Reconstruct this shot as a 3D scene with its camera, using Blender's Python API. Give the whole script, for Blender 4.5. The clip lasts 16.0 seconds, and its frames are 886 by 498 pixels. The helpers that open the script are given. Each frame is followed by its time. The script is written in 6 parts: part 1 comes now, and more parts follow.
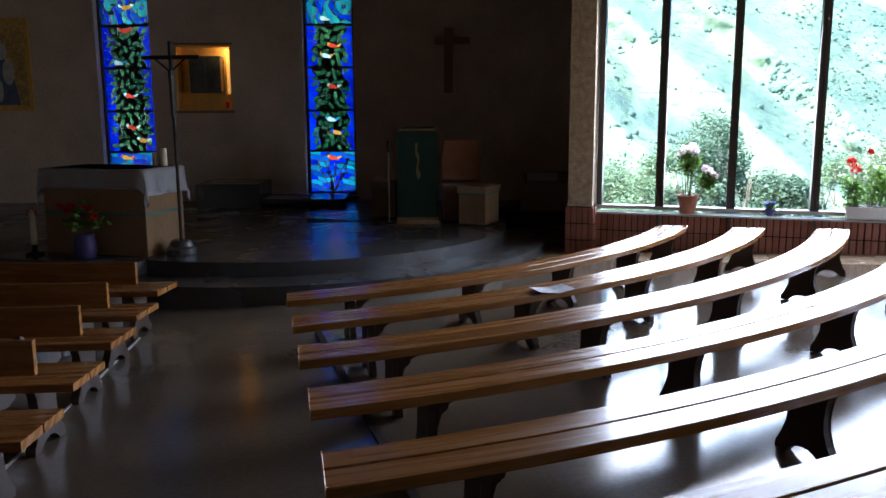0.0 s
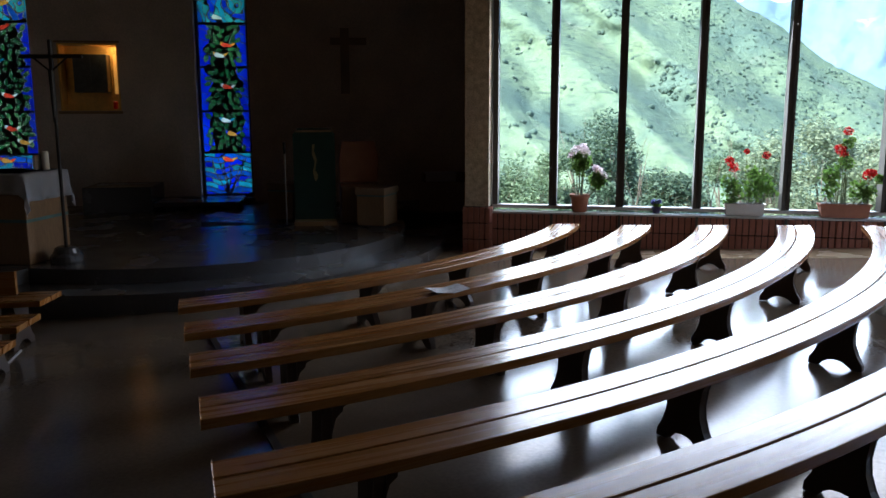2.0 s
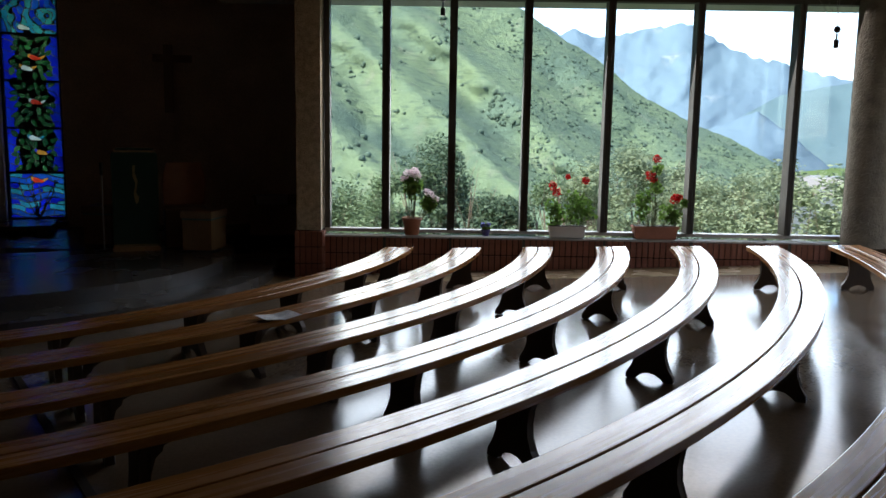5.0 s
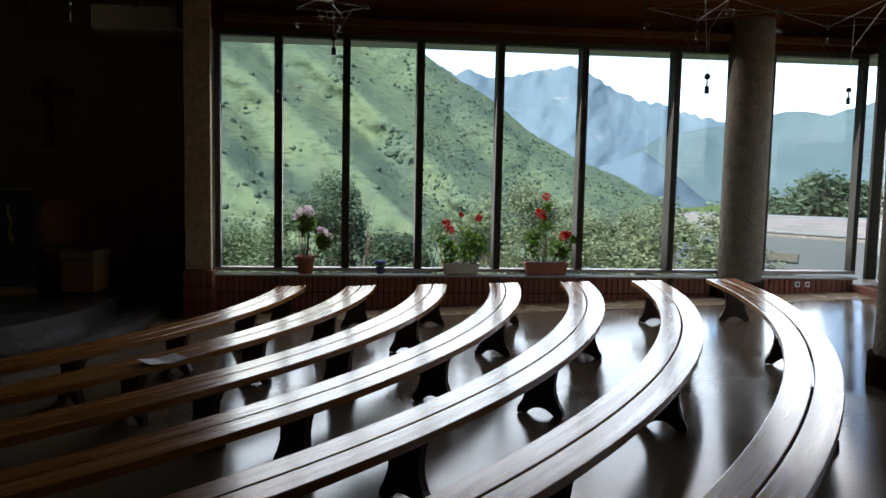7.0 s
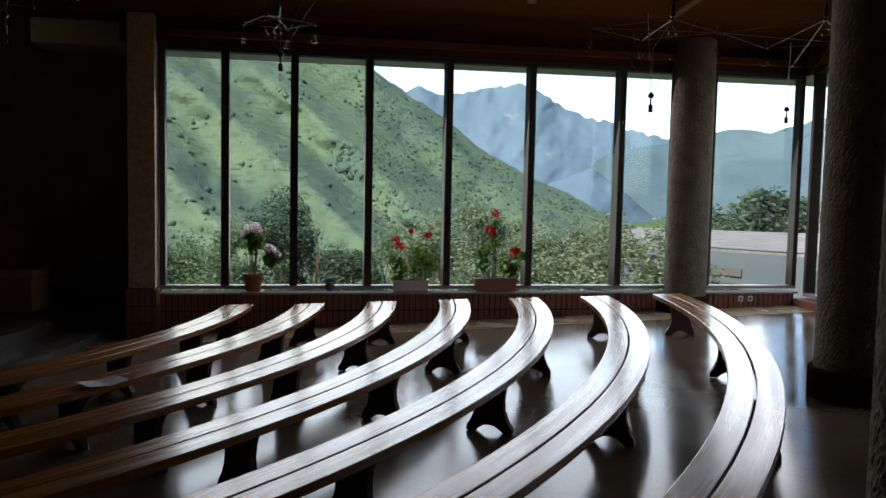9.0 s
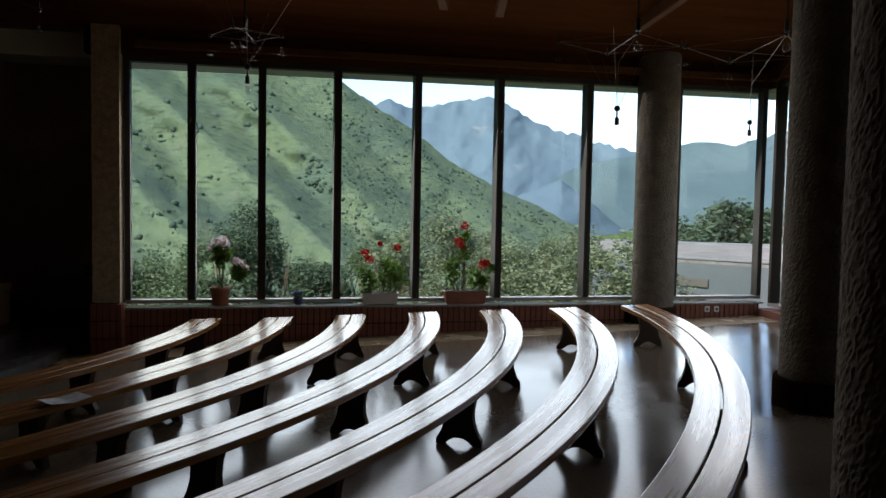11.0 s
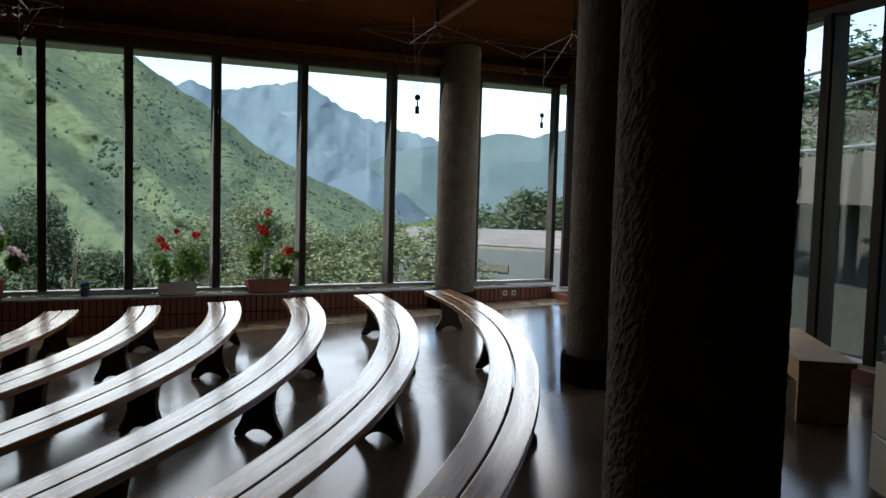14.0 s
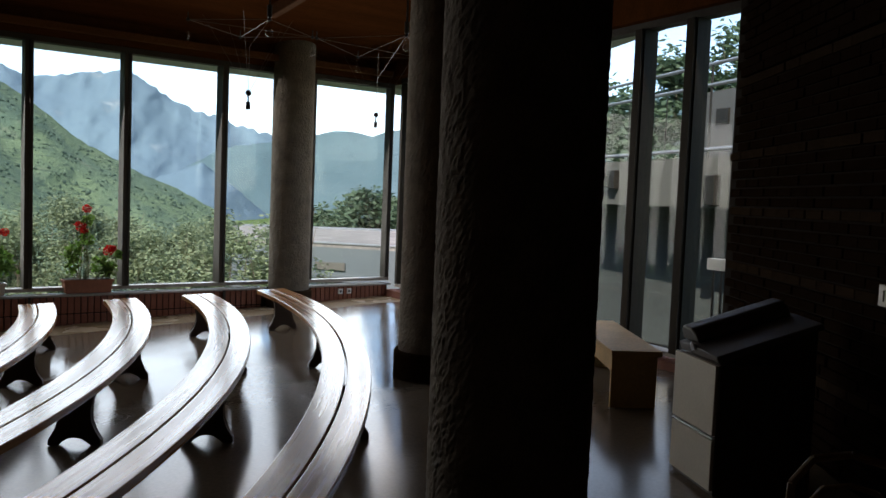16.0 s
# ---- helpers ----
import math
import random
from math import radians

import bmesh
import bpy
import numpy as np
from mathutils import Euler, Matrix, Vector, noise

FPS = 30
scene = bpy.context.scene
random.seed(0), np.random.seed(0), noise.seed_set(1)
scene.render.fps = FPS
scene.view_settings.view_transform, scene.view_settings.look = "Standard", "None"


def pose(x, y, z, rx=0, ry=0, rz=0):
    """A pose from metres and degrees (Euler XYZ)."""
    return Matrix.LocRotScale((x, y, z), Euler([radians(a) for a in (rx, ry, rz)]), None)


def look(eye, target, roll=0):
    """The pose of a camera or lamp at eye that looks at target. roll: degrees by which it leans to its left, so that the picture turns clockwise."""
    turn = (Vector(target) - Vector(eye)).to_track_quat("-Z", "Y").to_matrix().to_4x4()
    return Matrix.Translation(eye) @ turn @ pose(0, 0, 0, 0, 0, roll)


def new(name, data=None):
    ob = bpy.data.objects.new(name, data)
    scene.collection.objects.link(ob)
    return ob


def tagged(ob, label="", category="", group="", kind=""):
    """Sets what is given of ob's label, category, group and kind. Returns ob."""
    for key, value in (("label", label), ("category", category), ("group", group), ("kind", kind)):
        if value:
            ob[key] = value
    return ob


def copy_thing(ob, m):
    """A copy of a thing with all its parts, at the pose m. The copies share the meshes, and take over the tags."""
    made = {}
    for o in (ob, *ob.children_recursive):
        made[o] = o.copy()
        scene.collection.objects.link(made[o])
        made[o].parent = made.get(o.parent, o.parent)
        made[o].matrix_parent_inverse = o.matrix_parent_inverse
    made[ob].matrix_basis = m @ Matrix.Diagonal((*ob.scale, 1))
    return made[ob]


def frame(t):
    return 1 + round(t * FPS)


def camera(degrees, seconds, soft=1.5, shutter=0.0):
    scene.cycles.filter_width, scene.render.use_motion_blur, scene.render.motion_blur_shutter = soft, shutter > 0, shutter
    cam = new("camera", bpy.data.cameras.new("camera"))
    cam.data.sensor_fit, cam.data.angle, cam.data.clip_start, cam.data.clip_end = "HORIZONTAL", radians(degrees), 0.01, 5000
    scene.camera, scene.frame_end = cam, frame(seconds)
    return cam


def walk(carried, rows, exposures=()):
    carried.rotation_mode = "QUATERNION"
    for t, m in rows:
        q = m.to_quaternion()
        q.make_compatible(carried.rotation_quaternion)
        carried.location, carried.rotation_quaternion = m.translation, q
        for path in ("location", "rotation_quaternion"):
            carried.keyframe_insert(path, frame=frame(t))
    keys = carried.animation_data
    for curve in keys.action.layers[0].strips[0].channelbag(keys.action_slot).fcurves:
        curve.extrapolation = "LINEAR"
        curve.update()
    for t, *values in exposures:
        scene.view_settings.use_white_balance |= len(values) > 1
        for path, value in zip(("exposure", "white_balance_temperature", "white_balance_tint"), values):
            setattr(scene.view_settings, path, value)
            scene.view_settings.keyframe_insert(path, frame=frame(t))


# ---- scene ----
cam = camera(57.0, 16.0)
PATH = [
    (0, (1.625, -10.811, 1.683), (0.985, -8.947, 1.346), -0.3),
    (0.5, (1.661, -10.818, 1.704), (1.048, -8.944, 1.365), -0.5),
    (1, (1.675, -10.804, 1.687), (1.112, -8.914, 1.356), -0.5),
    (1.5, (1.714, -10.819, 1.697), (1.203, -8.914, 1.367), -0.5),
    (2, (1.697, -10.836, 1.707), (1.284, -8.909, 1.368), -0.2),
    (2.5, (1.715, -10.797, 1.705), (1.392, -8.854, 1.36), 0.1),
    (3, (1.696, -10.783, 1.715), (1.453, -8.829, 1.368), 0.3),
    (3.5, (1.706, -10.787, 1.714), (1.519, -8.826, 1.371), 0.4),
    (5.8, (1.74, -10.801, 1.725), (1.824, -8.817, 1.492), 1.1),
    (6, (1.756, -10.806, 1.73), (1.865, -8.822, 1.509), 1.1),
    (6.5, (1.762, -10.808, 1.733), (1.934, -8.825, 1.533), 1.1),
    (7, (1.766, -10.804, 1.731), (1.998, -8.826, 1.542), 1.2),
    (7.5, (1.779, -10.796, 1.731), (2.052, -8.824, 1.543), 1.2),
    (8, (1.766, -10.81, 1.742), (2.078, -8.843, 1.556), 1.4),
    (8.5, (1.78, -10.788, 1.74), (2.108, -8.822, 1.57), 1.3),
    (9, (1.792, -10.789, 1.738), (2.141, -8.825, 1.591), 1.2),
    (11.5, (1.809, -10.783, 1.738), (2.265, -8.839, 1.627), 1.2),
    (12, (1.818, -10.797, 1.738), (2.329, -8.866, 1.63), 1.4),
    (12.5, (1.833, -10.795, 1.735), (2.426, -8.888, 1.623), 1.3),
    (13, (1.84, -10.796, 1.731), (2.527, -8.921, 1.615), 1.1),
    (13.5, (1.856, -10.79, 1.734), (2.625, -8.948, 1.609), 1.3),
    (14, (1.87, -10.796, 1.734), (2.729, -8.995, 1.599), 1.6),
    (14.5, (1.863, -10.825, 1.727), (2.818, -9.073, 1.587), 2.0),
    (15, (1.868, -10.839, 1.729), (2.916, -9.142, 1.59), 2.2),
    (15.5, (1.874, -10.855, 1.732), (3.004, -9.211, 1.598), 2.3),
    (16, (1.88, -10.87, 1.739), (3.077, -9.272, 1.613), 2.3),
]
walk(cam, [(t, look(eye, target, roll)) for t, eye, target, roll in PATH],
     exposures=[(0, 4.0, 5600, 15), (1, 3.38, 5650, 14), (2.5, 3.0, 5900, 14), (3.5, 2.75, 6150, 13), (6, 2.1, 6550, 13), (9, 1.6, 6600, 13), (13, 1.42, 6650, 12), (16, 1.65, 6750, 14)])

# ---- light ----
world = bpy.data.worlds.new("sky")
scene.world = world
world.use_nodes = True
wn = world.node_tree.nodes
sky = wn.new("ShaderNodeTexSky")
sky.sky_type = "NISHITA"
sky.sun_disc = False
sky.sun_elevation, sky.sun_rotation = radians(46), radians(236)
sky.altitude, sky.dust_density = 1500, 2.0
world.node_tree.links.new(sky.outputs["Color"], wn["Background"].inputs["Color"])
wn["Background"].inputs["Strength"].default_value = 0.13
sun_data = bpy.data.lights.new("sun", "SUN")
sun_data.energy, sun_data.angle, sun_data.color = 3.2, radians(0.5), (1.0, 0.95, 0.86)
sun = new("sun", sun_data)
sun.matrix_world = look((-60, -40, 75), (0, 0, 0))


def window_light(name, at, to, w, h, watts, colour=(1.0, 0.97, 0.93)):
    """Daylight of the open sky entering through a window opening."""
    d = bpy.data.lights.new(name, "AREA")
    d.shape, d.size, d.size_y, d.energy, d.color = "RECTANGLE", w, h, watts, colour
    d.spread = radians(150)
    new(name, d).matrix_world = look(at, to)


window_light("window_daylight", (3.6, 0.30, 1.95), (3.6, -3.0, 0.75), 7.0, 2.9, 39.0)
window_light("window_daylight_corner", (8.25, 0.30, 1.95), (8.25, -3.0, 0.75), 1.3, 2.9, 10.0)
window_light("window_daylight_side", (8.95, -3.3, 1.95), (5.6, -2.95, 0.75), 6.0, 2.9, 9.0, (1.0, 0.88, 0.72))


# ---- materials ----
def mat(name, base, rough=0.6, metal=0.0, vary=0.25, scale=6.0, fine=60.0, bump=0.1, stretch=(1, 1, 1), spec=0.5, coat=0.0, per_piece=0.0, rough_vary=0.0, along=False):
    """Procedural surface: two scales of noise in colour, roughness and relief."""
    m = bpy.data.materials.new(name)
    m.use_nodes = True
    nt = m.node_tree
    n, ln = nt.nodes, nt.links
    b = n["Principled BSDF"]
    tc = n.new("ShaderNodeTexCoord")
    mp = n.new("ShaderNodeMapping")
    mp.inputs["Scale"].default_value = stretch
    ln.new(tc.outputs["UV"] if along else tc.outputs["Object"], mp.inputs["Vector"])
    big = n.new("ShaderNodeTexNoise")
    big.inputs["Scale"].default_value, big.inputs["Detail"].default_value = scale, 5
    small = n.new("ShaderNodeTexNoise")
    small.inputs["Scale"].default_value, small.inputs["Detail"].default_value = fine, 4
    for t in (big, small):
        ln.new(mp.outputs["Vector"], t.inputs["Vector"])
    add = n.new("ShaderNodeMath")
    add.operation = "ADD"
    ln.new(big.outputs["Fac"], add.inputs[0])
    ln.new(small.outputs["Fac"], add.inputs[1])
    last = add
    if per_piece:
        info = n.new("ShaderNodeObjectInfo")
        geo = n.new("ShaderNodeNewGeometry")
        s1 = n.new("ShaderNodeMath")
        s1.operation = "ADD"
        ln.new(info.outputs["Random"], s1.inputs[0])
        ln.new(geo.outputs["Random Per Island"], s1.inputs[1])
        s2 = n.new("ShaderNodeMath")
        s2.operation = "MULTIPLY_ADD"
        ln.new(s1.outputs[0], s2.inputs[0])
        s2.inputs[1].default_value = per_piece
        ln.new(add.outputs[0], s2.inputs[2])
        last = s2
    ramp = n.new("ShaderNodeMapRange")
    ramp.inputs["From Min"].default_value, ramp.inputs["From Max"].default_value = 0.6, 1.4 + 2 * per_piece
    ramp.inputs["To Min"].default_value, ramp.inputs["To Max"].default_value = 1 - vary, 1 + vary
    ln.new(last.outputs[0], ramp.inputs["Value"])
    mul = n.new("ShaderNodeMix")
    mul.data_type, mul.blend_type = "RGBA", "MULTIPLY"
    mul.inputs["Factor"].default_value = 1.0
    mul.inputs["A"].default_value = (*base, 1)
    ln.new(ramp.outputs["Result"], mul.inputs["B"])
    ln.new(mul.outputs["Result"], b.inputs["Base Color"])
    b.inputs["Roughness"].default_value, b.inputs["Metallic"].default_value = rough, metal
    b.inputs["Specular IOR Level"].default_value = spec
    if coat:
        b.inputs["Coat Weight"].default_value, b.inputs["Coat Roughness"].default_value = coat, rough * 0.6
    if rough_vary:
        rr = n.new("ShaderNodeMapRange")
        rr.inputs["From Min"].default_value, rr.inputs["From Max"].default_value = 0.3, 0.7
        rr.inputs["To Min"].default_value, rr.inputs["To Max"].default_value = max(0.02, rough - rough_vary), rough + rough_vary
        ln.new(big.outputs["Fac"], rr.inputs["Value"])
        ln.new(rr.outputs["Result"], b.inputs["Roughness"])
    if bump:
        bp = n.new("ShaderNodeBump")
        bp.inputs["Strength"].default_value, bp.inputs["Distance"].default_value = bump, 0.01
        ln.new(add.outputs[0], bp.inputs["Height"])
        ln.new(bp.outputs["Normal"], b.inputs["Normal"])
    return m


def pane_mat(name, tint):
    """Clear window glass: mostly see-through, with the gloss that its angle gives."""
    m = bpy.data.materials.new(name)
    m.use_nodes = True
    nt = m.node_tree
    n, ln = nt.nodes, nt.links
    n.remove(n["Principled BSDF"])
    tr, gl, mx, fr = n.new("ShaderNodeBsdfTransparent"), n.new("ShaderNodeBsdfGlossy"), n.new("ShaderNodeMixShader"), n.new("ShaderNodeLayerWeight")
    tr.inputs["Color"].default_value = (*tint, 1)
    gl.inputs["Roughness"].default_value = 0.02
    pw = n.new("ShaderNodeMath")
    pw.operation = "POWER"
    pw.inputs[1].default_value = 4.5
    ln.new(fr.outputs["Facing"], pw.inputs[0])
    sc = n.new("ShaderNodeMath")
    sc.operation = "MULTIPLY_ADD"
    sc.inputs[1].default_value, sc.inputs[2].default_value = 0.6, 0.025
    ln.new(pw.outputs[0], sc.inputs[0])
    ln.new(sc.outputs[0], mx.inputs[0])
    ln.new(tr.outputs[0], mx.inputs[1])
    ln.new(gl.outputs[0], mx.inputs[2])
    ln.new(mx.outputs[0], n["Material Output"].inputs["Surface"])
    return m


def stained_mat(name, colour):
    """Coloured cathedral glass that lets daylight through diffusely."""
    m = bpy.data.materials.new(name)
    m.use_nodes = True
    nt = m.node_tree
    n, ln = nt.nodes, nt.links
    n.remove(n["Principled BSDF"])
    tl, tp, gl = n.new("ShaderNodeBsdfTranslucent"), n.new("ShaderNodeBsdfTransparent"), n.new("ShaderNodeBsdfGlossy")
    m1, m2 = n.new("ShaderNodeMixShader"), n.new("ShaderNodeMixShader")
    tc, noi, geo = n.new("ShaderNodeTexCoord"), n.new("ShaderNodeTexNoise"), n.new("ShaderNodeNewGeometry")
    noi.inputs["Scale"].default_value = 9.0
    ln.new(tc.outputs["Object"], noi.inputs["Vector"])
    ad = n.new("ShaderNodeMath")
    ad.operation = "ADD"
    ln.new(noi.outputs["Fac"], ad.inputs[0])
    ln.new(geo.outputs["Random Per Island"], ad.inputs[1])
    mr = n.new("ShaderNodeMapRange")
    mr.inputs["From Min"].default_value, mr.inputs["From Max"].default_value = 0.3, 1.7
    mr.inputs["To Min"].default_value, mr.inputs["To Max"].default_value = 0.32, 1.1
    ln.new(ad.outputs[0], mr.inputs["Value"])
    mc = n.new("ShaderNodeMix")
    mc.data_type, mc.blend_type = "RGBA", "MULTIPLY"
    mc.inputs["Factor"].default_value = 1.0
    mc.inputs["A"].default_value = (*colour, 1)
    ln.new(mr.outputs["Result"], mc.inputs["B"])
    ln.new(mc.outputs["Result"], tl.inputs["Color"])
    ln.new(mc.outputs["Result"], tp.inputs["Color"])
    gl.inputs["Roughness"].default_value = 0.15
    m1.inputs[0].default_value, m2.inputs[0].default_value = 0.45, 0.04
    ln.new(tl.outputs[0], m1.inputs[1])
    ln.new(tp.outputs[0], m1.inputs[2])
    ln.new(m1.outputs[0], m2.inputs[1])
    ln.new(gl.outputs[0], m2.inputs[2])
    ln.new(m2.outputs[0], n["Material Output"].inputs["Surface"])
    return m


FLOOR_M = mat("polished_floor", (0.135, 0.104, 0.072), 0.165, vary=0.26, scale=1.1, fine=42, bump=0.03, spec=0.36, rough_vary=0.07)
FLOOR_EDGE_M = mat("floor_edge_terrazzo", (0.30, 0.235, 0.155), 0.25, vary=0.12, scale=2.0, fine=120, bump=0.02, rough_vary=0.08)
BENCH_M = mat("varnished_oak", (0.275, 0.114, 0.024), 0.27, vary=0.55, scale=16, fine=150, bump=0.10, stretch=(0.035, 1, 1), spec=0.35, coat=0.40, per_piece=0.2, rough_vary=0.10, along=True)
LEG_M = mat("dark_stained_oak", (0.045, 0.025, 0.014), 0.42, vary=0.3, scale=3, fine=45, bump=0.06, stretch=(1, 1, 0.25), per_piece=0.15)
PLASTER_M = mat("rough_plaster", (0.62, 0.495, 0.385), 0.92, vary=0.24, scale=1.6, fine=38, bump=0.9)
PIER_M = mat("pebbled_concrete", (0.46, 0.365, 0.24), 0.95, vary=0.45, scale=14, fine=55, bump=1.0)
# for unseen walls, kept pale to bounce daylight onto the altar wall
BOUNCE_WALL_M = mat("bounce_plaster", (0.62, 0.58, 0.52), 0.92, vary=0.05, scale=1.2, fine=45, bump=0.3)
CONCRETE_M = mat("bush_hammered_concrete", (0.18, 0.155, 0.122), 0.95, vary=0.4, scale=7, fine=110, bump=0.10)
BRICK_M = mat("red_brick", (0.24, 0.085, 0.05), 0.75, vary=0.35, scale=9, fine=70, bump=0.35, per_piece=0.35)
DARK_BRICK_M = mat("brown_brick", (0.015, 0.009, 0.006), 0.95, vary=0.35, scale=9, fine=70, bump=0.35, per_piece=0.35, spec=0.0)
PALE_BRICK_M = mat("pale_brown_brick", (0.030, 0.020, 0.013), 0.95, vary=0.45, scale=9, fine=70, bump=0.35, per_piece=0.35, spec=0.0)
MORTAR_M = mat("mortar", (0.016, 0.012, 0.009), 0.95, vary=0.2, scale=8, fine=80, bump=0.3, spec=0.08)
BEAD_M = mat("brown_glazing_bead", (0.048, 0.042, 0.036), 0.5, vary=0.2, scale=3, fine=50, bump=0.03, spec=0.3)
POST_M = mat("dark_steel_post", (0.034, 0.027, 0.020), 0.6, vary=0.2, scale=3, fine=50, bump=0.03, spec=0.1)
FRAME_M = mat("weathered_steel_frame", (0.062, 0.054, 0.046), 0.6, metal=0.0, vary=0.2, scale=3, fine=50, bump=0.03, spec=0.2)
SILL_M = mat("pale_metal_sill", (0.36, 0.33, 0.29), 0.45, vary=0.15, scale=4, fine=60, bump=0.03)
CEIL_M = mat("dark_wood_ceiling", (0.095, 0.034, 0.011), 0.9, vary=0.3, scale=2, fine=30, bump=0.1, stretch=(0.3, 3, 1), spec=0.0)
BEAM_M = mat("pine_beam", (0.13, 0.055, 0.020), 0.8, vary=0.25, scale=2, fine=30, bump=0.08, spec=0.1)
SLATE_M = mat("dark_slate", (0.070, 0.069, 0.067), 0.24, vary=0.35, scale=1.6, fine=40, bump=0.05, per_piece=0.3, rough_vary=0.1)
SOFFIT_M = mat("limewashed_soffit", (0.66, 0.68, 0.58), 0.9, vary=0.08, scale=2, fine=40, bump=0.1)
GLASS_M = pane_mat("window_glass", (0.93, 0.96, 0.95))


# ---- building helpers ----
def bm_new():
    return bmesh.new()


def bm_box(bm, cx, cy, cz, sx, sy, sz, m=None):
    """Box by its centre and sizes, moved by the pose m."""
    r = bmesh.ops.create_cube(bm, size=1.0)["verts"]
    bmesh.ops.scale(bm, verts=r, vec=(sx, sy, sz))
    bmesh.ops.translate(bm, verts=r, vec=(cx, cy, cz))
    if m is not None:
        bmesh.ops.transform(bm, matrix=m, verts=r)
    return r


def bm_bevel(bm, w, seg=1):
    bmesh.ops.bevel(bm, geom=list(bm.edges), offset=w, segments=seg, affect="EDGES", profile=0.5)


def bm_tube(bm, a, b, r, sides=8, r2=None):
    a, b = Vector(a), Vector(b)
    d = b - a
    q = d.to_track_quat("Z", "Y").to_matrix().to_4x4()
    bmesh.ops.create_cone(bm, cap_ends=True, segments=sides, radius1=r, radius2=r if r2 is None else r2, depth=d.length, matrix=Matrix.Translation((a + b) / 2) @ q)


def bm_lathe(bm, profile, sides=32, at=(0, 0, 0)):
    """Turned body from (radius, height) pairs; closed at its ends."""
    rings = []
    for r, z in profile:
        rings.append([bm.verts.new((at[0] + r * math.cos(2 * math.pi * i / sides), at[1] + r * math.sin(2 * math.pi * i / sides), at[2] + z)) for i in range(sides)])
    for a, b in zip(rings, rings[1:]):
        for i in range(sides):
            j = (i + 1) % sides
            bm.faces.new((a[i], a[j], b[j], b[i]))
    bm.faces.new(list(reversed(rings[0])))
    bm.faces.new(rings[-1])


def bm_prism(bm, outline, depth, m=None):
    """Outline in x and z, given a thickness along y."""
    a = [bm.verts.new((x, -depth / 2, z)) for x, z in outline]
    b = [bm.verts.new((x, depth / 2, z)) for x, z in outline]
    bm.faces.new(a)
    bm.faces.new(list(reversed(b)))
    n = len(a)
    for i in range(n):
        j = (i + 1) % n
        bm.faces.new((b[i], b[j], a[j], a[i]))
    if m is not None:
        bmesh.ops.transform(bm, matrix=m, verts=a + b)


def bm_blob(bm, c, r, sub=1, jitter=0.15, squash=(1, 1, 1)):
    v = bmesh.ops.create_icosphere(bm, subdivisions=sub, radius=1.0)["verts"]
    for p in v:
        k = r * (1 + random.uniform(-jitter, jitter))
        p.co = Vector((c[0] + p.co.x * k * squash[0], c[1] + p.co.y * k * squash[1], c[2] + p.co.z * k * squash[2]))


def mesh_of(name, bm, material, smooth=False):
    bmesh.ops.recalc_face_normals(bm, faces=list(bm.faces))
    me = bpy.data.meshes.new(name)
    bm.to_mesh(me)
    bm.free()
    for mt in (material if isinstance(material, (list, tuple)) else [material]):
        me.materials.append(mt)
    if smooth:
        for p in me.polygons:
            p.use_smooth = True
    return me


def part(name, bm, material, parent=None, label="", smooth=False):
    """Links a bmesh as one mesh object, under a thing or a part if given."""
    ob = new(name, mesh_of(name, bm, material, smooth))
    if parent is not None:
        ob.parent = parent
    if label:
        ob["label"] = label
    return ob


def thing(name, m, label, category, group="", kind=""):
    ob = new(name)
    ob.matrix_world = m
    ob.empty_display_size = 0.1
    return tagged(ob, label, category, group, kind)


def fl(x, y):
    """The floor's height: it rises gently from the altar to the back."""
    return -0.189 + 0.0393 * x - 0.0087 * y


CX, CY = -4.18, -0.51          # the point round which seats and steps are laid out


def ring(r, deg, up=0.0):
    x, y = CX + r * math.cos(radians(deg)), CY + r * math.sin(radians(deg))
    return Vector((x, y, fl(x, y) + up))


def bow(deg):
    """How far the benches stray from a true circle: they straighten towards their ends."""
    return -0.055 + 0.165 * ((deg + 25) / 35) ** 2


def bm_arc(bm, r0, r1, d0, d1, z0, z1, n, d0b=None, d1b=None, level=None, bowed=False):
    """Curved board between two radii; d0b and d1b are the angles of its ends at the outer radius."""
    d0b, d1b = d0 if d0b is None else d0b, d1 if d1b is None else d1b
    rows = []
    for i in range(n + 1):
        k = i / n
        row = []
        for r, a in ((r0, d0 + (d1 - d0) * k), (r1, d0b + (d1b - d0b) * k)):
            p = ring(r + (bow(a) if bowed else 0.0), a)
            base = p.z if level is None else level
            row += [bm.verts.new((p.x, p.y, base + z0)), bm.verts.new((p.x, p.y, base + z1))]
        rows.append(row)
    for a, b in zip(rows, rows[1:]):
        for f in ((0, 1, 1, 0), (1, 3, 3, 1), (3, 2, 2, 3), (2, 0, 0, 2)):
            bm.faces.new((a[f[0]], a[f[1]], b[f[2]], b[f[3]]))
    for r in (rows[0], rows[-1]):
        bm.faces.new((r[0], r[1], r[3], r[2]))


# ---- structure ----
def grain(bm):
    """Wood grain that follows the bench's curve: along the arc and across it, in metres."""
    uv = bm.loops.layers.uv.new("grain")
    for f in bm.faces:
        for l in f.loops:
            dx, dy = l.vert.co.x + 4.18, l.vert.co.y + 0.51
            rr = math.hypot(dx, dy)
            l[uv].uv = (math.atan2(dy, dx) * 9.0, rr + l.vert.co.z)


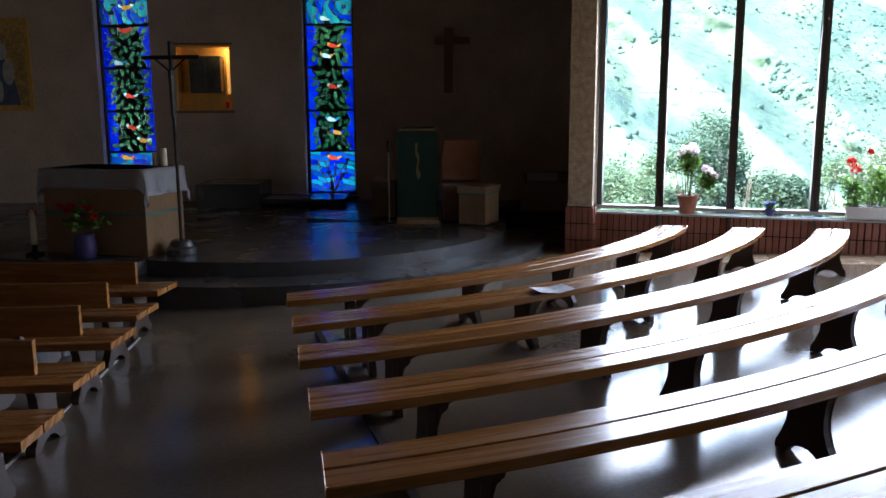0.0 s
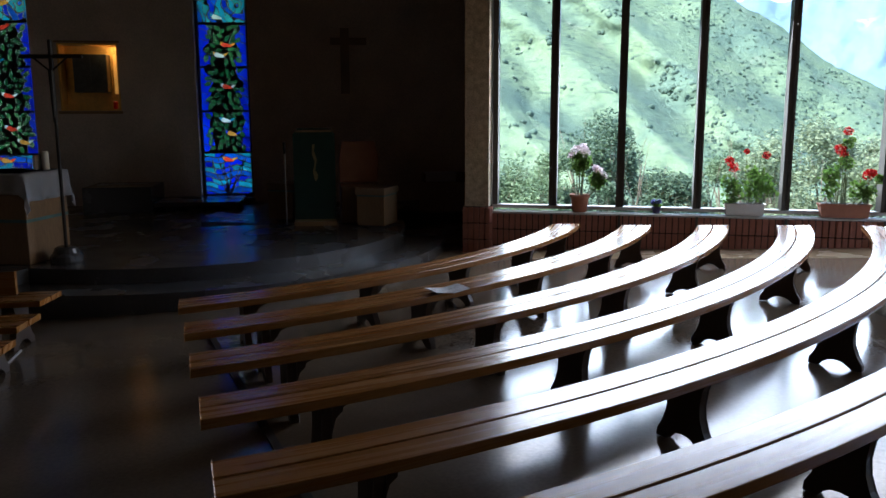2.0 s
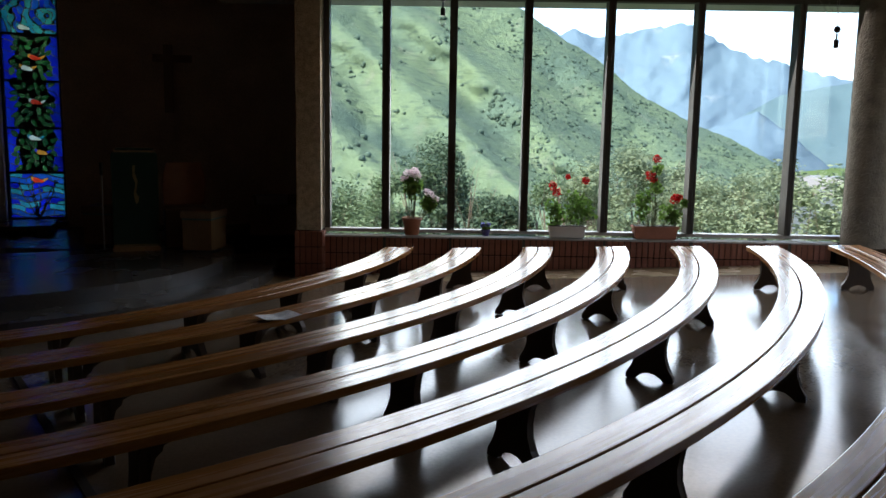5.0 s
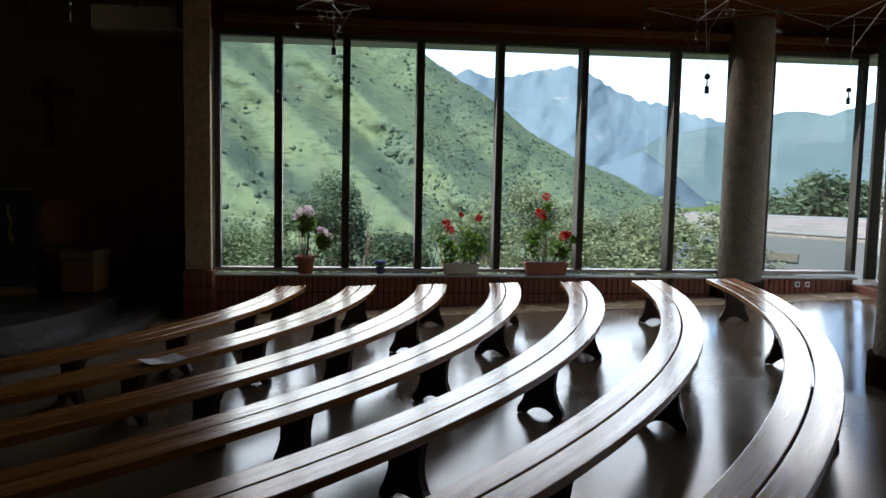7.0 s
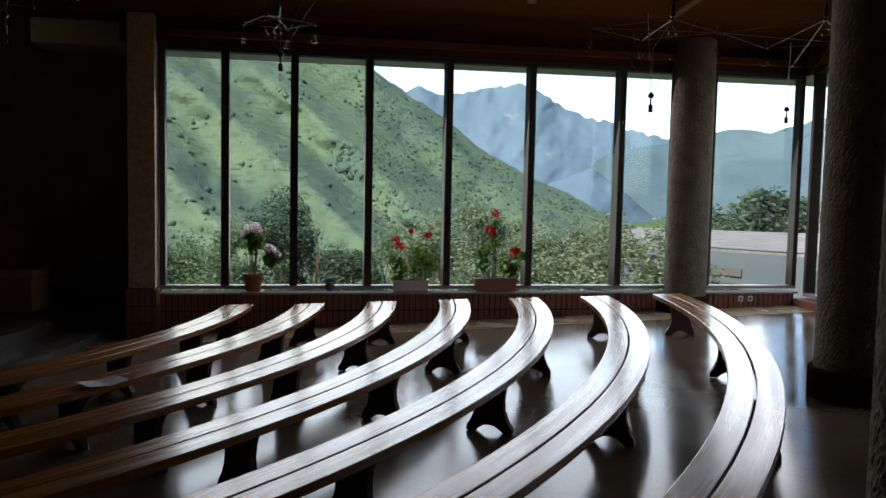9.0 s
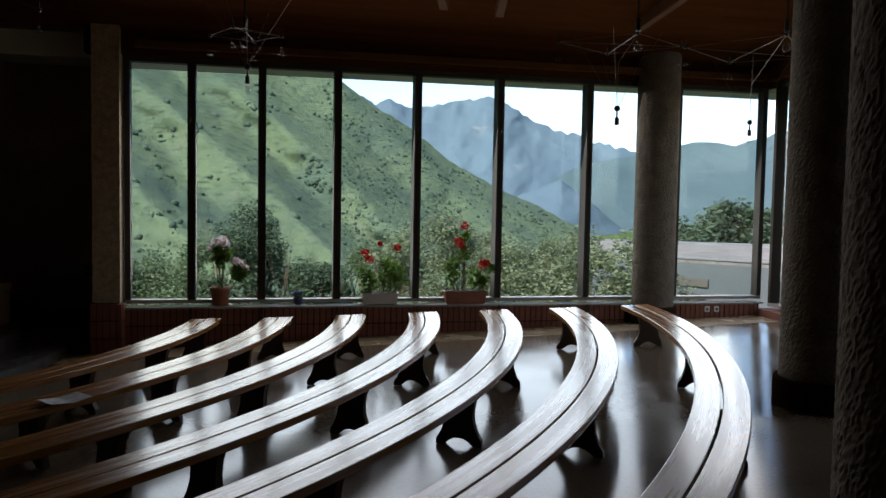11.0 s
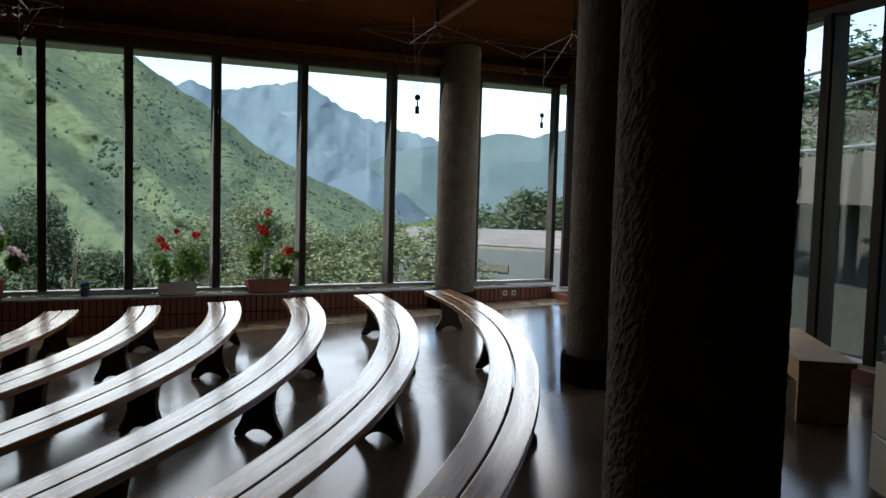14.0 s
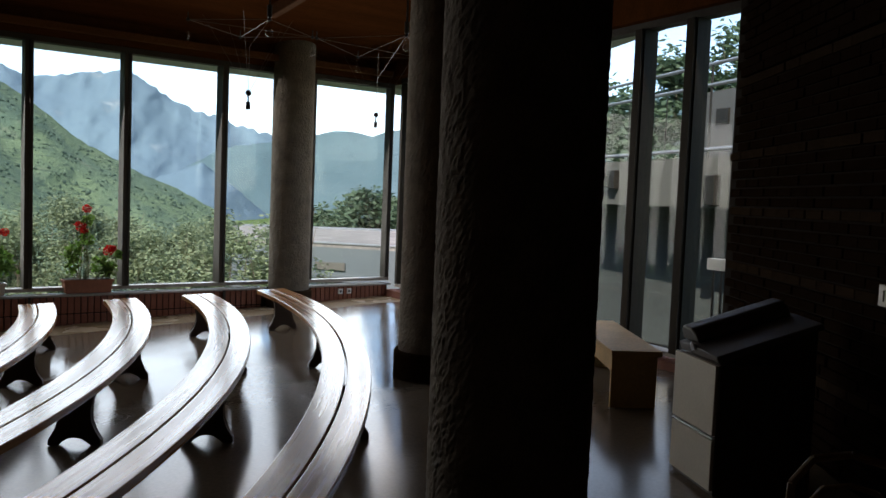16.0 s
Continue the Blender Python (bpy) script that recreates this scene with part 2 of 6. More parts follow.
def sheet(name, pts, material, label, category, thick=0.2, down=True):
    """Flat slab from its corner points, thickened downwards or upwards."""
    bm = bm_new()
    s = -thick if down else thick
    a = [bm.verts.new(p) for p in pts]
    b = [bm.verts.new((p[0], p[1], p[2] + s)) for p in pts]
    bm.faces.new(a)
    bm.faces.new(list(reversed(b)))
    for i in range(len(a)):
        j = (i + 1) % len(a)
        bm.faces.new((a[i], a[j], b[j], b[i]))
    return tagged(part(name, bm, material), label, category, kind="structure")


def floor_pts(*xy):
    return [(x, y, fl(x, y)) for x, y in xy]


sheet("floor", floor_pts((-16, -16), (9.2, -16), (9.2, -0.772), (-16, -0.772)), FLOOR_M, "polished grey-brown floor that slopes towards the altar", "floor")
sheet("floor_edge", floor_pts((-16, -0.752), (9.2, -0.752), (9.2, 0.22), (-16, 0.22)), FLOOR_EDGE_M, "paler strip of floor along the windows", "floor")
sheet("floor_recess", floor_pts((-4.9, 0.224), (-0.2, 0.224), (-0.2, 4.5), (-4.9, 4.5)), SLATE_M, "dark stone floor beside the altar platform", "floor")
bm = bm_new()
for x0, x1 in ((-0.3, 9.0),):
    vs = [bm.verts.new((x, y, fl(x, y) - 0.003)) for x, y in ((x0, -0.78), (x1, -0.78), (x1, -0.745), (x0, -0.745))]
    bm.faces.new(vs)
tagged(part("floor_joint", bm, MORTAR_M), "dark joint in the floor along the windows", "floor joint", kind="structure")

SILL = 0.355
HEAD = 3.49
MULL = (0.86, 1.73, 2.70, 3.765, 4.91, 6.205)


def wall(name, a, b, z0, z1, material, label, thick=0.3, side=1):
    """Upright wall from a to b; its thickness lies on the side given."""
    a, b = Vector((*a, 0)), Vector((*b, 0))
    d = (b - a).normalized()
    n = Vector((-d.y, d.x, 0)) * thick * side
    bm = bm_new()
    lo = [a, b, b + n, a + n]
    v0 = [bm.verts.new((p.x, p.y, z0)) for p in lo]
    v1 = [bm.verts.new((p.x, p.y, z1)) for p in lo]
    bm.faces.new(v0)
    bm.faces.new(v1)
    for i in range(4):
        j = (i + 1) % 4
        bm.faces.new((v0[i], v0[j], v1[j], v1[i]))
    return tagged(part(name, bm, material), label, "wall", kind="structure")


def bar(bm, a, b, w, z0, z1, y0, y1):
    """Upright or lying bar in a wall's own axes (x along, y out)."""
    bm_box(bm, (a + b) / 2, (y0 + y1) / 2, (z0 + z1) / 2, b - a, y1 - y0, z1 - z0)


def glazed(name, m, xs, x0, x1, z0, z1, label, mull_w=0.1):
    """A window wall: frame, mullions and one pane a bay, in its own axes."""
    w = thing(name, m, label, "window", kind="structure")
    bm = bm_new()
    bar(bm, x0, x1, 0, z0, z0 + 0.045, 0.05, 0.2)
    part("bottom_rail", bm, SILL_M, w)
    bm = bm_new()
    bar(bm, x0, x1, 0, z1 - 0.07, z1, 0.05, 0.2)
    part("top_rail", bm, FRAME_M, w)
    for x in (x0 + 0.035, x1 - 0.035):
        bm = bm_new()
        bar(bm, x - 0.035, x + 0.035, 0, z0 + 0.047, z1 - 0.072, 0.05, 0.2)
        part("jamb", bm, FRAME_M if mull_w < 0.2 else POST_M, w)
    edges = [x0 + 0.035] + list(xs) + [x1 - 0.035]
    for x in xs:
        bm = bm_new()
        bar(bm, x - mull_w / 2, x - 0.008, 0, z0 + 0.047, z1 - 0.072, 0.0, 0.22)
        if mull_w > 0.2:
            bar(bm, x + 0.008, x + mull_w / 2, 0, z0 + 0.047, z1 - 0.072, 0.0, 0.22)
        bar(bm, x - 0.009, x + 0.009, 0, z0 + 0.047, z1 - 0.072, 0.03, 0.19)
        mu = part("mullion", bm, FRAME_M if mull_w < 0.2 else POST_M, w)
        if mull_w < 0.2:
            bm = bm_new()
            bar(bm, x + 0.0095, x + mull_w / 2 - 0.012, 0, z0 + 0.047, z1 - 0.072, 0.012, 0.21)
            bar(bm, x + mull_w / 2 - 0.012, x + mull_w / 2, 0, z0 + 0.047, z1 - 0.072, 0.03, 0.2)
            part("glazing_bead", bm, BEAD_M, mu, "pale brown metal glazing bead")
    for a, b in zip(edges, edges[1:]):
        bm = bm_new()
        bar(bm, a, b, 0, z0 + 0.03, z1 - 0.03, 0.118, 0.126)
        p = part("pane", bm, GLASS_M, w)
        p.visible_shadow = False
    return w


glazed("window_1", pose(0, 0, 0), MULL, 0.05, 7.06, SILL + 0.03, HEAD, "tall window wall with slim dark mullions looking onto the mountains")
glazed("window_2", pose(0, 0, 0), (), 7.55, 8.99, SILL + 0.03, HEAD, "tall window beyond the round column")
SIDE_A, SIDE_B = Vector((8.93, -0.10, 0)), Vector((8.12, -6.80, 0))
side_len = (SIDE_B - SIDE_A).length
side_m = Matrix.Translation(SIDE_A) @ Matrix.Rotation(math.atan2((SIDE_B - SIDE_A).y, (SIDE_B - SIDE_A).x), 4, "Z")
glazed("window_3", side_m, (2.2, 3.8, 5.40, 6.08), 0.05, side_len - 0.02, SILL - 0.05, HEAD + 0.06, "side window wall with heavy dark posts", mull_w=0.20)
wall("wall_sill", (0.06, -0.05), (8.9, -0.05), -0.4, SILL - 0.03, MORTAR_M, "low brick wall under the windows", 0.3, 1)
wall("wall_side_sill", (8.85, -0.1), (8.12, -6.80), -0.4, SILL - 0.09, BRICK_M, "low brick wall under the side windows", 0.3, 1)
wall("wall_head", (-0.4, -0.02), (9.1, -0.02), HEAD + 0.004, HEAD + 0.5, CEIL_M, "wooden lintel over the windows", 0.3, 1)
wall("wall_side_head", (8.85, -0.1), (8.12, -6.80), HEAD + 0.07, HEAD + 1.6, CEIL_M, "wooden lintel over the side windows", 0.3, 1)
wall("wall_pillar", (-0.29, -0.16), (0.03, -0.16), 0.42, HEAD + 1.5, PIER_M, "rough pale concrete pier at the end of the windows", 0.5, 1)
wall("wall_pillar_base", (-0.31, -0.18), (0.03, -0.18), -0.4, 0.416, MORTAR_M, "brick base of the concrete pier", 0.5, 1)

AH = radians(-19.4)                  # the altar wall's facing
AD = Vector((math.sin(AH), math.cos(AH), 0))
AR = Vector((math.cos(AH), -math.sin(AH), 0))
A0 = Vector((1.625, -10.81, 0)) + AD * 14.6
ALT = Matrix(((AR.x, AD.x, 0, A0.x), (AR.y, AD.y, 0, A0.y), (0, 0, 1, 0), (0, 0, 0, 1)))   # x along the wall, y out, z up


G2 = (-2.31, -1.42)
G1 = (-5.9, -4.96)
NI = (-4.54, -3.56)
GZ0, GZ1 = 0.17, 4.72
NZ0, NZ1 = 1.69, 2.81


def altar_piece(name, x0, x1, z0, z1, y0=0.0, y1=0.5):
    bm = bm_new()
    bar(bm, x0, x1, 0, z0, z1, y0, y1)
    bmesh.ops.transform(bm, matrix=ALT, verts=list(bm.verts))
    return tagged(part(name, bm, PLASTER_M), "rough grey plaster wall behind the altar", "wall", kind="structure")


altar_piece("wall_altar_1", -16, G1[0], -1, 6.5)
altar_piece("wall_altar_2", G1[0], G1[1], GZ1, 6.5)
altar_piece("wall_altar_3", G1[0], G1[1], -1, GZ0)
altar_piece("wall_altar_4", G1[1], NI[0], -1, 6.5)
altar_piece("wall_altar_5", NI[0], NI[1], NZ1, 6.5)
altar_piece("wall_altar_6", NI[0], NI[1], -1, NZ0)
altar_piece("wall_altar_7", NI[0], NI[1], NZ0, NZ1, 0.34, 0.5)
altar_piece("wall_altar_8", NI[1], G2[0], -1, 6.5)
altar_piece("wall_altar_9", G2[0], G2[1], GZ1, 6.5)
altar_piece("wall_altar_10", G2[0], G2[1], -1, GZ0)
altar_piece("wall_altar_11", G2[1], 2.6, -1, 6.5)
corner = ALT @ Vector((2.45, 0.0, 0))
wall("wall_return", (-0.31, 0.2), (corner.x, corner.y), -1, 6.5, PLASTER_M, "plaster wall between altar and windows", 0.3, -1)

BRW_A, BRW_B = (8.11, -6.665), (5.15, -10.57)
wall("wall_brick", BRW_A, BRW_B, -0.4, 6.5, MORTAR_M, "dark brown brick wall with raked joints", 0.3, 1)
# unseen closing walls: kept dark by the columns, pale further off to bounce light
wall("wall_back_1", BRW_B, (5.15, -14.5), -0.6, 6.5, DARK_BRICK_M, "unseen dark wall closing the back", 0.3, 1)
wall("wall_back_2", (5.15, -14.5), (-2.5, -14.5), -1.2, 6.5, DARK_BRICK_M, "unseen dark brick wall closing the back", 0.3, 1)
wall("wall_back_3", (-2.5, -14.5), (-14, -14.5), -1.2, 6.5, BOUNCE_WALL_M, "unseen pale back wall that bounces daylight", 0.3, 1)
wl = ALT @ Vector((-14, 0, 0))
wall("wall_west", (-14, -14.5), (wl.x, wl.y), -1.4, 6.5, BOUNCE_WALL_M, "unseen pale wall beyond the far seats that bounces daylight", 0.3, 1)

# ceiling: boards that rise from the windows
bm = bm_new()
v0 = [bm.verts.new((-17, 0.0, 3.78)), bm.verts.new((9.6, 0.0, 3.78)), bm.verts.new((9.6, -15.5, 6.3)), bm.verts.new((-17, -15.5, 6.3))]
v1 = [bm.verts.new((p.co.x, p.co.y, p.co.z + 0.25)) for p in v0]
bm.faces.new(v0)
bm.faces.new(list(reversed(v1)))
for i in range(4):
    j = (i + 1) % 4
    bm.faces.new((v0[i], v0[j], v1[j], v1[i]))
w0 = [bm.verts.new((-17, 8, 5.9)), bm.verts.new((0.3, 8, 5.9)), bm.verts.new((0.3, 0.02, 3.80)), bm.verts.new((-17, 0.02, 3.80))]
w1 = [bm.verts.new((p.co.x, p.co.y, p.co.z + 0.25)) for p in w0]
bm.faces.new(w0)
bm.faces.new(list(reversed(w1)))
for i in range(4):
    j = (i + 1) % 4
    bm.faces.new((w0[i], w0[j], w1[j], w1[i]))
tagged(part("ceiling", bm, CEIL_M), "dark brown wooden ceiling", "ceiling", kind="structure")
# roof overhang outside
sheet("roof_overhang", [(-1.5, 0.23, 3.455), (11.2, 0.23, 3.455), (11.2, 0.96, 3.455), (-1.5, 0.96, 3.455)], SOFFIT_M, "pale underside of the roof overhang", "roof", 0.3, False)

sheet("roof_overhang_side", [(9.16, 0.22, HEAD + 0.066), (8.47, -6.1, HEAD + 0.066), (10.92, 0.22, HEAD + 0.066)], SOFFIT_M, "pale underside of the roof overhang", "roof", 0.3, False)


def column(x, y, r, label, base=True):
    z = fl(x, y)
    c = thing("round_column", pose(x, y, z), label, "column", "round columns")
    c["kind"] = "structure"
    bm = bm_new()
    n, rows = 150, 300
    top = 5.6
    grid = []
    for j in range(rows + 1):
        h = 0.22 + (top - 0.22) * j / rows
        row = []
        for i in range(n):
            a = 2 * math.pi * i / n
            k = r + 0.0036 * noise.noise(Vector((math.cos(a) * r * 34 + x, math.sin(a) * r * 34, h * 34))) + random.uniform(-0.003, 0.003)
            row.append(bm.verts.new((k * math.cos(a), k * math.sin(a), h)))
        grid.append(row)
    for a, b in zip(grid, grid[1:]):
        for i in range(n):
            j = (i + 1) % n
            bm.faces.new((a[i], a[j], b[j], b[i]))
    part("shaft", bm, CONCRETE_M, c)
    bm = bm_new()
    bm_lathe(bm, [(r + 0.04, -0.1), (r + 0.045, 0.0), (r + 0.045, 0.22), (r + 0.035, 0.235), (r - 0.03, 0.235)], 48)
    part("base_ring", bm, PALE_BRICK_M, c, "dark brick base ring")
    return c


column(7.165, -0.12, 0.288, "round rough concrete column between the windows")
column(6.32, -4.85, 0.32, "round rough concrete column with a dark base")
column(4.118, -8.387, 0.333, "round rough concrete column close to the last bench")

# altar platform: two curved steps
PZ = 0.08
dais = thing("altar_platform", pose(0, 0, 0), "dark polished stone platform with curved steps", "platform", kind="structure")
for k, r, z in ((0.5, 3.6, -0.07), (0.0, 3.05, PZ)):
    bm = bm_new()
    bm_arc(bm, 0.02, r, -96, 25, -1.2, z, 60, level=0.0)
    part("curved_step", bm, SLATE_M, dais)
    bm = bm_new()
    bm_box(bm, -8.0, -0.4 - k / 2, (z - 1.203) / 2, 7.4, 7.1 + k, z + 1.197)
    part("side_step", bm, SLATE_M, dais)
bm = bm_new()
bm_box(bm, -3.2, 2.2, (PZ - 1.206) / 2, 2.8, 4.2, PZ + 1.194)
part("rear_floor", bm, SLATE_M, dais)


# ---- curved benches ----
LEG_OUT = [(-0.175, 0), (-0.172, 0.045), (-0.13, 0.10), (-0.105, 0.17), (-0.100, 0.24), (-0.112, 0.32), (-0.14, 0.376), (0.14, 0.376), (0.112, 0.32), (0.100, 0.24), (0.105, 0.17), (0.13, 0.10), (0.172, 0.045), (0.175, 0),
           (0.105, 0), (0.085, 0.03), (0.045, 0.055), (0, 0.062), (-0.045, 0.055), (-0.085, 0.03), (-0.105, 0)]

BRACE_OUT = [(0.0295, 0.10), (0.045, 0.20), (0.065, 0.27), (0.10, 0.30), (0.105, 0.325), (0.15, 0.345), (0.16, 0.374), (0.0295, 0.374)]


def bench(r, a0, a1, legs, label, group):
    """Curved backless bench: two boards with a gap on shaped legs. a0 and a1: the end angles at the middle radius."""
    mid = ring(r, (a0 + a1) / 2)
    b = thing("curved_bench", pose(*mid), label, "bench", group)
    inv = Matrix.Translation(-mid)
    n = 44
    for r0, r1 in ((r - 0.178, r - 0.007), (r + 0.007, r + 0.178)):
        bm = bm_new()
        bm_arc(bm, r0, r1, a0, a1, 0.375, 0.427, n, level=None, bowed=True)
        grain(bm)
        bmesh.ops.transform(bm, matrix=inv, verts=list(bm.verts))
        long_e = [e for e in bm.edges if len(e.link_faces) == 2 and e.calc_face_angle(0) > 0.7]
        bmesh.ops.bevel(bm, geom=long_e, offset=0.005, segments=2, affect="EDGES", profile=0.5)
        part("seat_board", bm, BENCH_M, b)
    for a in legs:
        p = ring(r + bow(a), a)
        bm = bm_new()
        bm_prism(bm, LEG_OUT, 0.055)
        bmesh.ops.bevel(bm, geom=[e for e in bm.edges if abs(e.verts[0].co.y - e.verts[1].co.y) < 1e-6], offset=0.005, segments=1, affect="EDGES")
        bmesh.ops.transform(bm, matrix=inv @ Matrix.Translation(p) @ Matrix.Rotation(radians(a), 4, "Z"), verts=list(bm.verts))
        lg = part("leg", bm, LEG_M, b)
        if a < -40:
            bm = bm_new()
            bm_prism(bm, BRACE_OUT, 0.09)
            bmesh.ops.transform(bm, matrix=inv @ Matrix.Translation(p) @ Matrix.Rotation(radians(a + 90), 4, "Z"), verts=list(bm.verts))
            part("brace", bm, LEG_M, lg)
    return b


R0, DR = 5.25, 0.868
RIGHT_END = (-1.6, -3.3, -3.6, -3.9, -4.3, -4.65, -4.65)
LEFT_END = (-61.4, -60.9, -60.6, -60.3, -60.1, -60.0, -60.0)
for i in range(7):
    bench(R0 + DR * i + (0.055 if i == 6 else 0.0), LEFT_END[i], RIGHT_END[i], (-56, -44, -32, -19.5, -7.6), "long curved varnished wooden bench with a split seat", "curved benches facing the altar")


fb = thing("floor_bar", pose(*ring(8.0, -57.5)), "flat dark steel bar on the floor joining the bench feet", "floor bar")
fa, fz = ring(4.9, -58.6), ring(10.7, -56.6)
fd = fz - fa
bm = bm_new()
bm_box(bm, 0, 0, 0.008, fd.length, 0.05, 0.014, Matrix.Translation(-ring(8.0, -57.5)) @ Matrix.Translation((fa + fz) / 2) @ fd.to_track_quat("X", "Z").to_matrix().to_4x4())
part("bar", bm, POST_M, fb)

# ---- seats beyond the aisle: curved benches with backs ----
BRACKET = [(-0.20, 0.30), (-0.10, 0.31), (0.02, 0.34), (0.12, 0.38), (0.20, 0.46), (0.22, 0.60), (0.248, 0.60), (0.245, 0.44), (0.20, 0.33), (0.10, 0.25), (0.0, 0.20), (-0.12, 0.19), (-0.20, 0.22)]


def backed_bench(r, a_end, a_back, a_far, label):
    mid = ring(r, (a_end + a_far) / 2)
    b = thing("bench_with_back", pose(*mid), label, "bench", "benches with backs across the aisle")
    inv = Matrix.Translation(-mid)
    for r0, r1 in ((r - 0.22, r - 0.008), (r + 0.008, r + 0.22)):
        bm = bm_new()
        bm_arc(bm, r0, r1, a_far, a_end, 0.38, 0.425, 24)
        grain(bm)
        bmesh.ops.transform(bm, matrix=inv, verts=list(bm.verts))
        part("seat_board", bm, BENCH_M, b)
    step = a_end - a_back
    for k in range(2):
        w = (a_end - step - a_far) / 2
        bm = bm_new()
        bm_arc(bm, r + 0.25, r + 0.285, a_far + k * w + 0.08, a_far + (k + 1) * w - 0.08, 0.50, 0.69, 12)
        grain(bm)
        bmesh.ops.transform(bm, matrix=inv, verts=list(bm.verts))
        part("back_board", bm, BENCH_M, b)
    for k in range(4):
        a = a_end - math.degrees(0.28 / r) - k * (a_end - a_far - 2.0) / 3.4
        p = inv @ Matrix.Translation(ring(r, a)) @ Matrix.Rotation(radians(a), 4, "Z")
        bm = bm_new()
        bm_prism(bm, LEG_OUT, 0.055)
        bmesh.ops.transform(bm, matrix=p, verts=list(bm.verts))
        part("leg", bm, LEG_M, b)
        a2 = a - math.degrees(0.3 / r)
        p = inv @ Matrix.Translation(ring(r, a2)) @ Matrix.Rotation(radians(a2), 4, "Z")
        bm = bm_new()
        bm_prism(bm, BRACKET, 0.045)
        bmesh.ops.transform(bm, matrix=p, verts=list(bm.verts))
        part("bracket", bm, LEG_M, b)
    return b


for r, a, ab in ((4.62, -74.5, -76.2), (5.54, -72.3, -74.0), (6.34, -71.0, -72.3), (7.2, -69.9, -71.1), (8.04, -69.0, -70.2), (8.9, -68.3, -69.4)):
    backed_bench(r, a, ab, a - 34, "curved dark wooden bench with a low backrest")
a, b = (Vector((x, y, fl(x, y))) for x, y in ((-3.1, -5.18), (-1.0, -9.66)))
bm = bm_new()
d = (b - a).normalized()
nrm = Vector((-d.y, d.x, 0)) * 0.007
vs = [bm.verts.new((p.x, p.y, p.z + h)) for h in (0.0, 0.012) for p in (a - nrm, b - nrm, b + nrm, a + nrm)]
for f in ((0, 1, 2, 3), (4, 5, 6, 7), (0, 1, 5, 4), (1, 2, 6, 5), (2, 3, 7, 6), (3, 0, 4, 7)):
    bm.faces.new([vs[k] for k in f])
tagged(part("floor_edging", bm, SILL_M), "pale metal edging strip along the aisle", "floor edging", kind="structure")

# ---- stained glass ----
GLASS_COL = [("deep_blue", (0.008, 0.022, 0.80)), ("sky_blue", (0.014, 0.12, 0.75)), ("leaf_green", (0.018, 0.12, 0.038)), ("bird_red", (0.95, 0.06, 0.03)),
             ("bird_white", (0.95, 0.95, 0.95)), ("bird_orange", (0.95, 0.38, 0.06)), ("teal", (0.03, 0.36, 0.62)), ("mid_blue", (0.010, 0.045, 0.85)),
             ("deep_green", (0.012, 0.085, 0.035)), ("bright_green", (0.045, 0.20, 0.07)), ("pale_teal", (0.05, 0.42, 0.48))]
STAINED = [stained_mat("stained_" + n, c) for n, c in GLASS_COL]
LEAD_M = mat("lead_came", (0.025, 0.025, 0.028), 0.6, metal=0.4, vary=0.2, scale=10, fine=80, bump=0.05)


def in_ellipse(u, v, e):
    du, dv = (u - e[0]), (v - e[1])
    c, s_ = math.cos(e[4]), math.sin(e[4])
    a, b_ = (du * c + dv * s_) / e[2], (-du * s_ + dv * c) / e[3]
    return a * a + b_ * b_ * max(0.5, 1 + 0.8 * a)


# birds by panel from the foot up: across, up, facing, body colour, head and tail colour
BIRDS = {3: (((0.35, 0.85, -1, 5, 3),), ((0.5, 0.6, -1, 3, 4), (0.72, 0.28, -1, 5, 4)), ((0.5, 0.35, -1, 3, 4),), ((0.5, 0.88, 1, 3, 3), (0.3, 0.12, -1, 4, 6)), ((0.55, 0.4, 1, 5, 4),), ((0.4, 0.5, 1, 4, 7),)),
         8: (((0.52, 0.82, -1, 3, 5),), ((0.5, 0.77, -1, 4, 6), (0.62, 0.45, -1, 5, 7)), ((0.56, 0.55, -1, 3, 4),), ((0.58, 0.5, -1, 3, 5), (0.42, 0.27, -1, 4, 5)), ((0.4, 0.13, -1, 4, 6),), ((0.55, 0.5, 1, 5, 4),))}


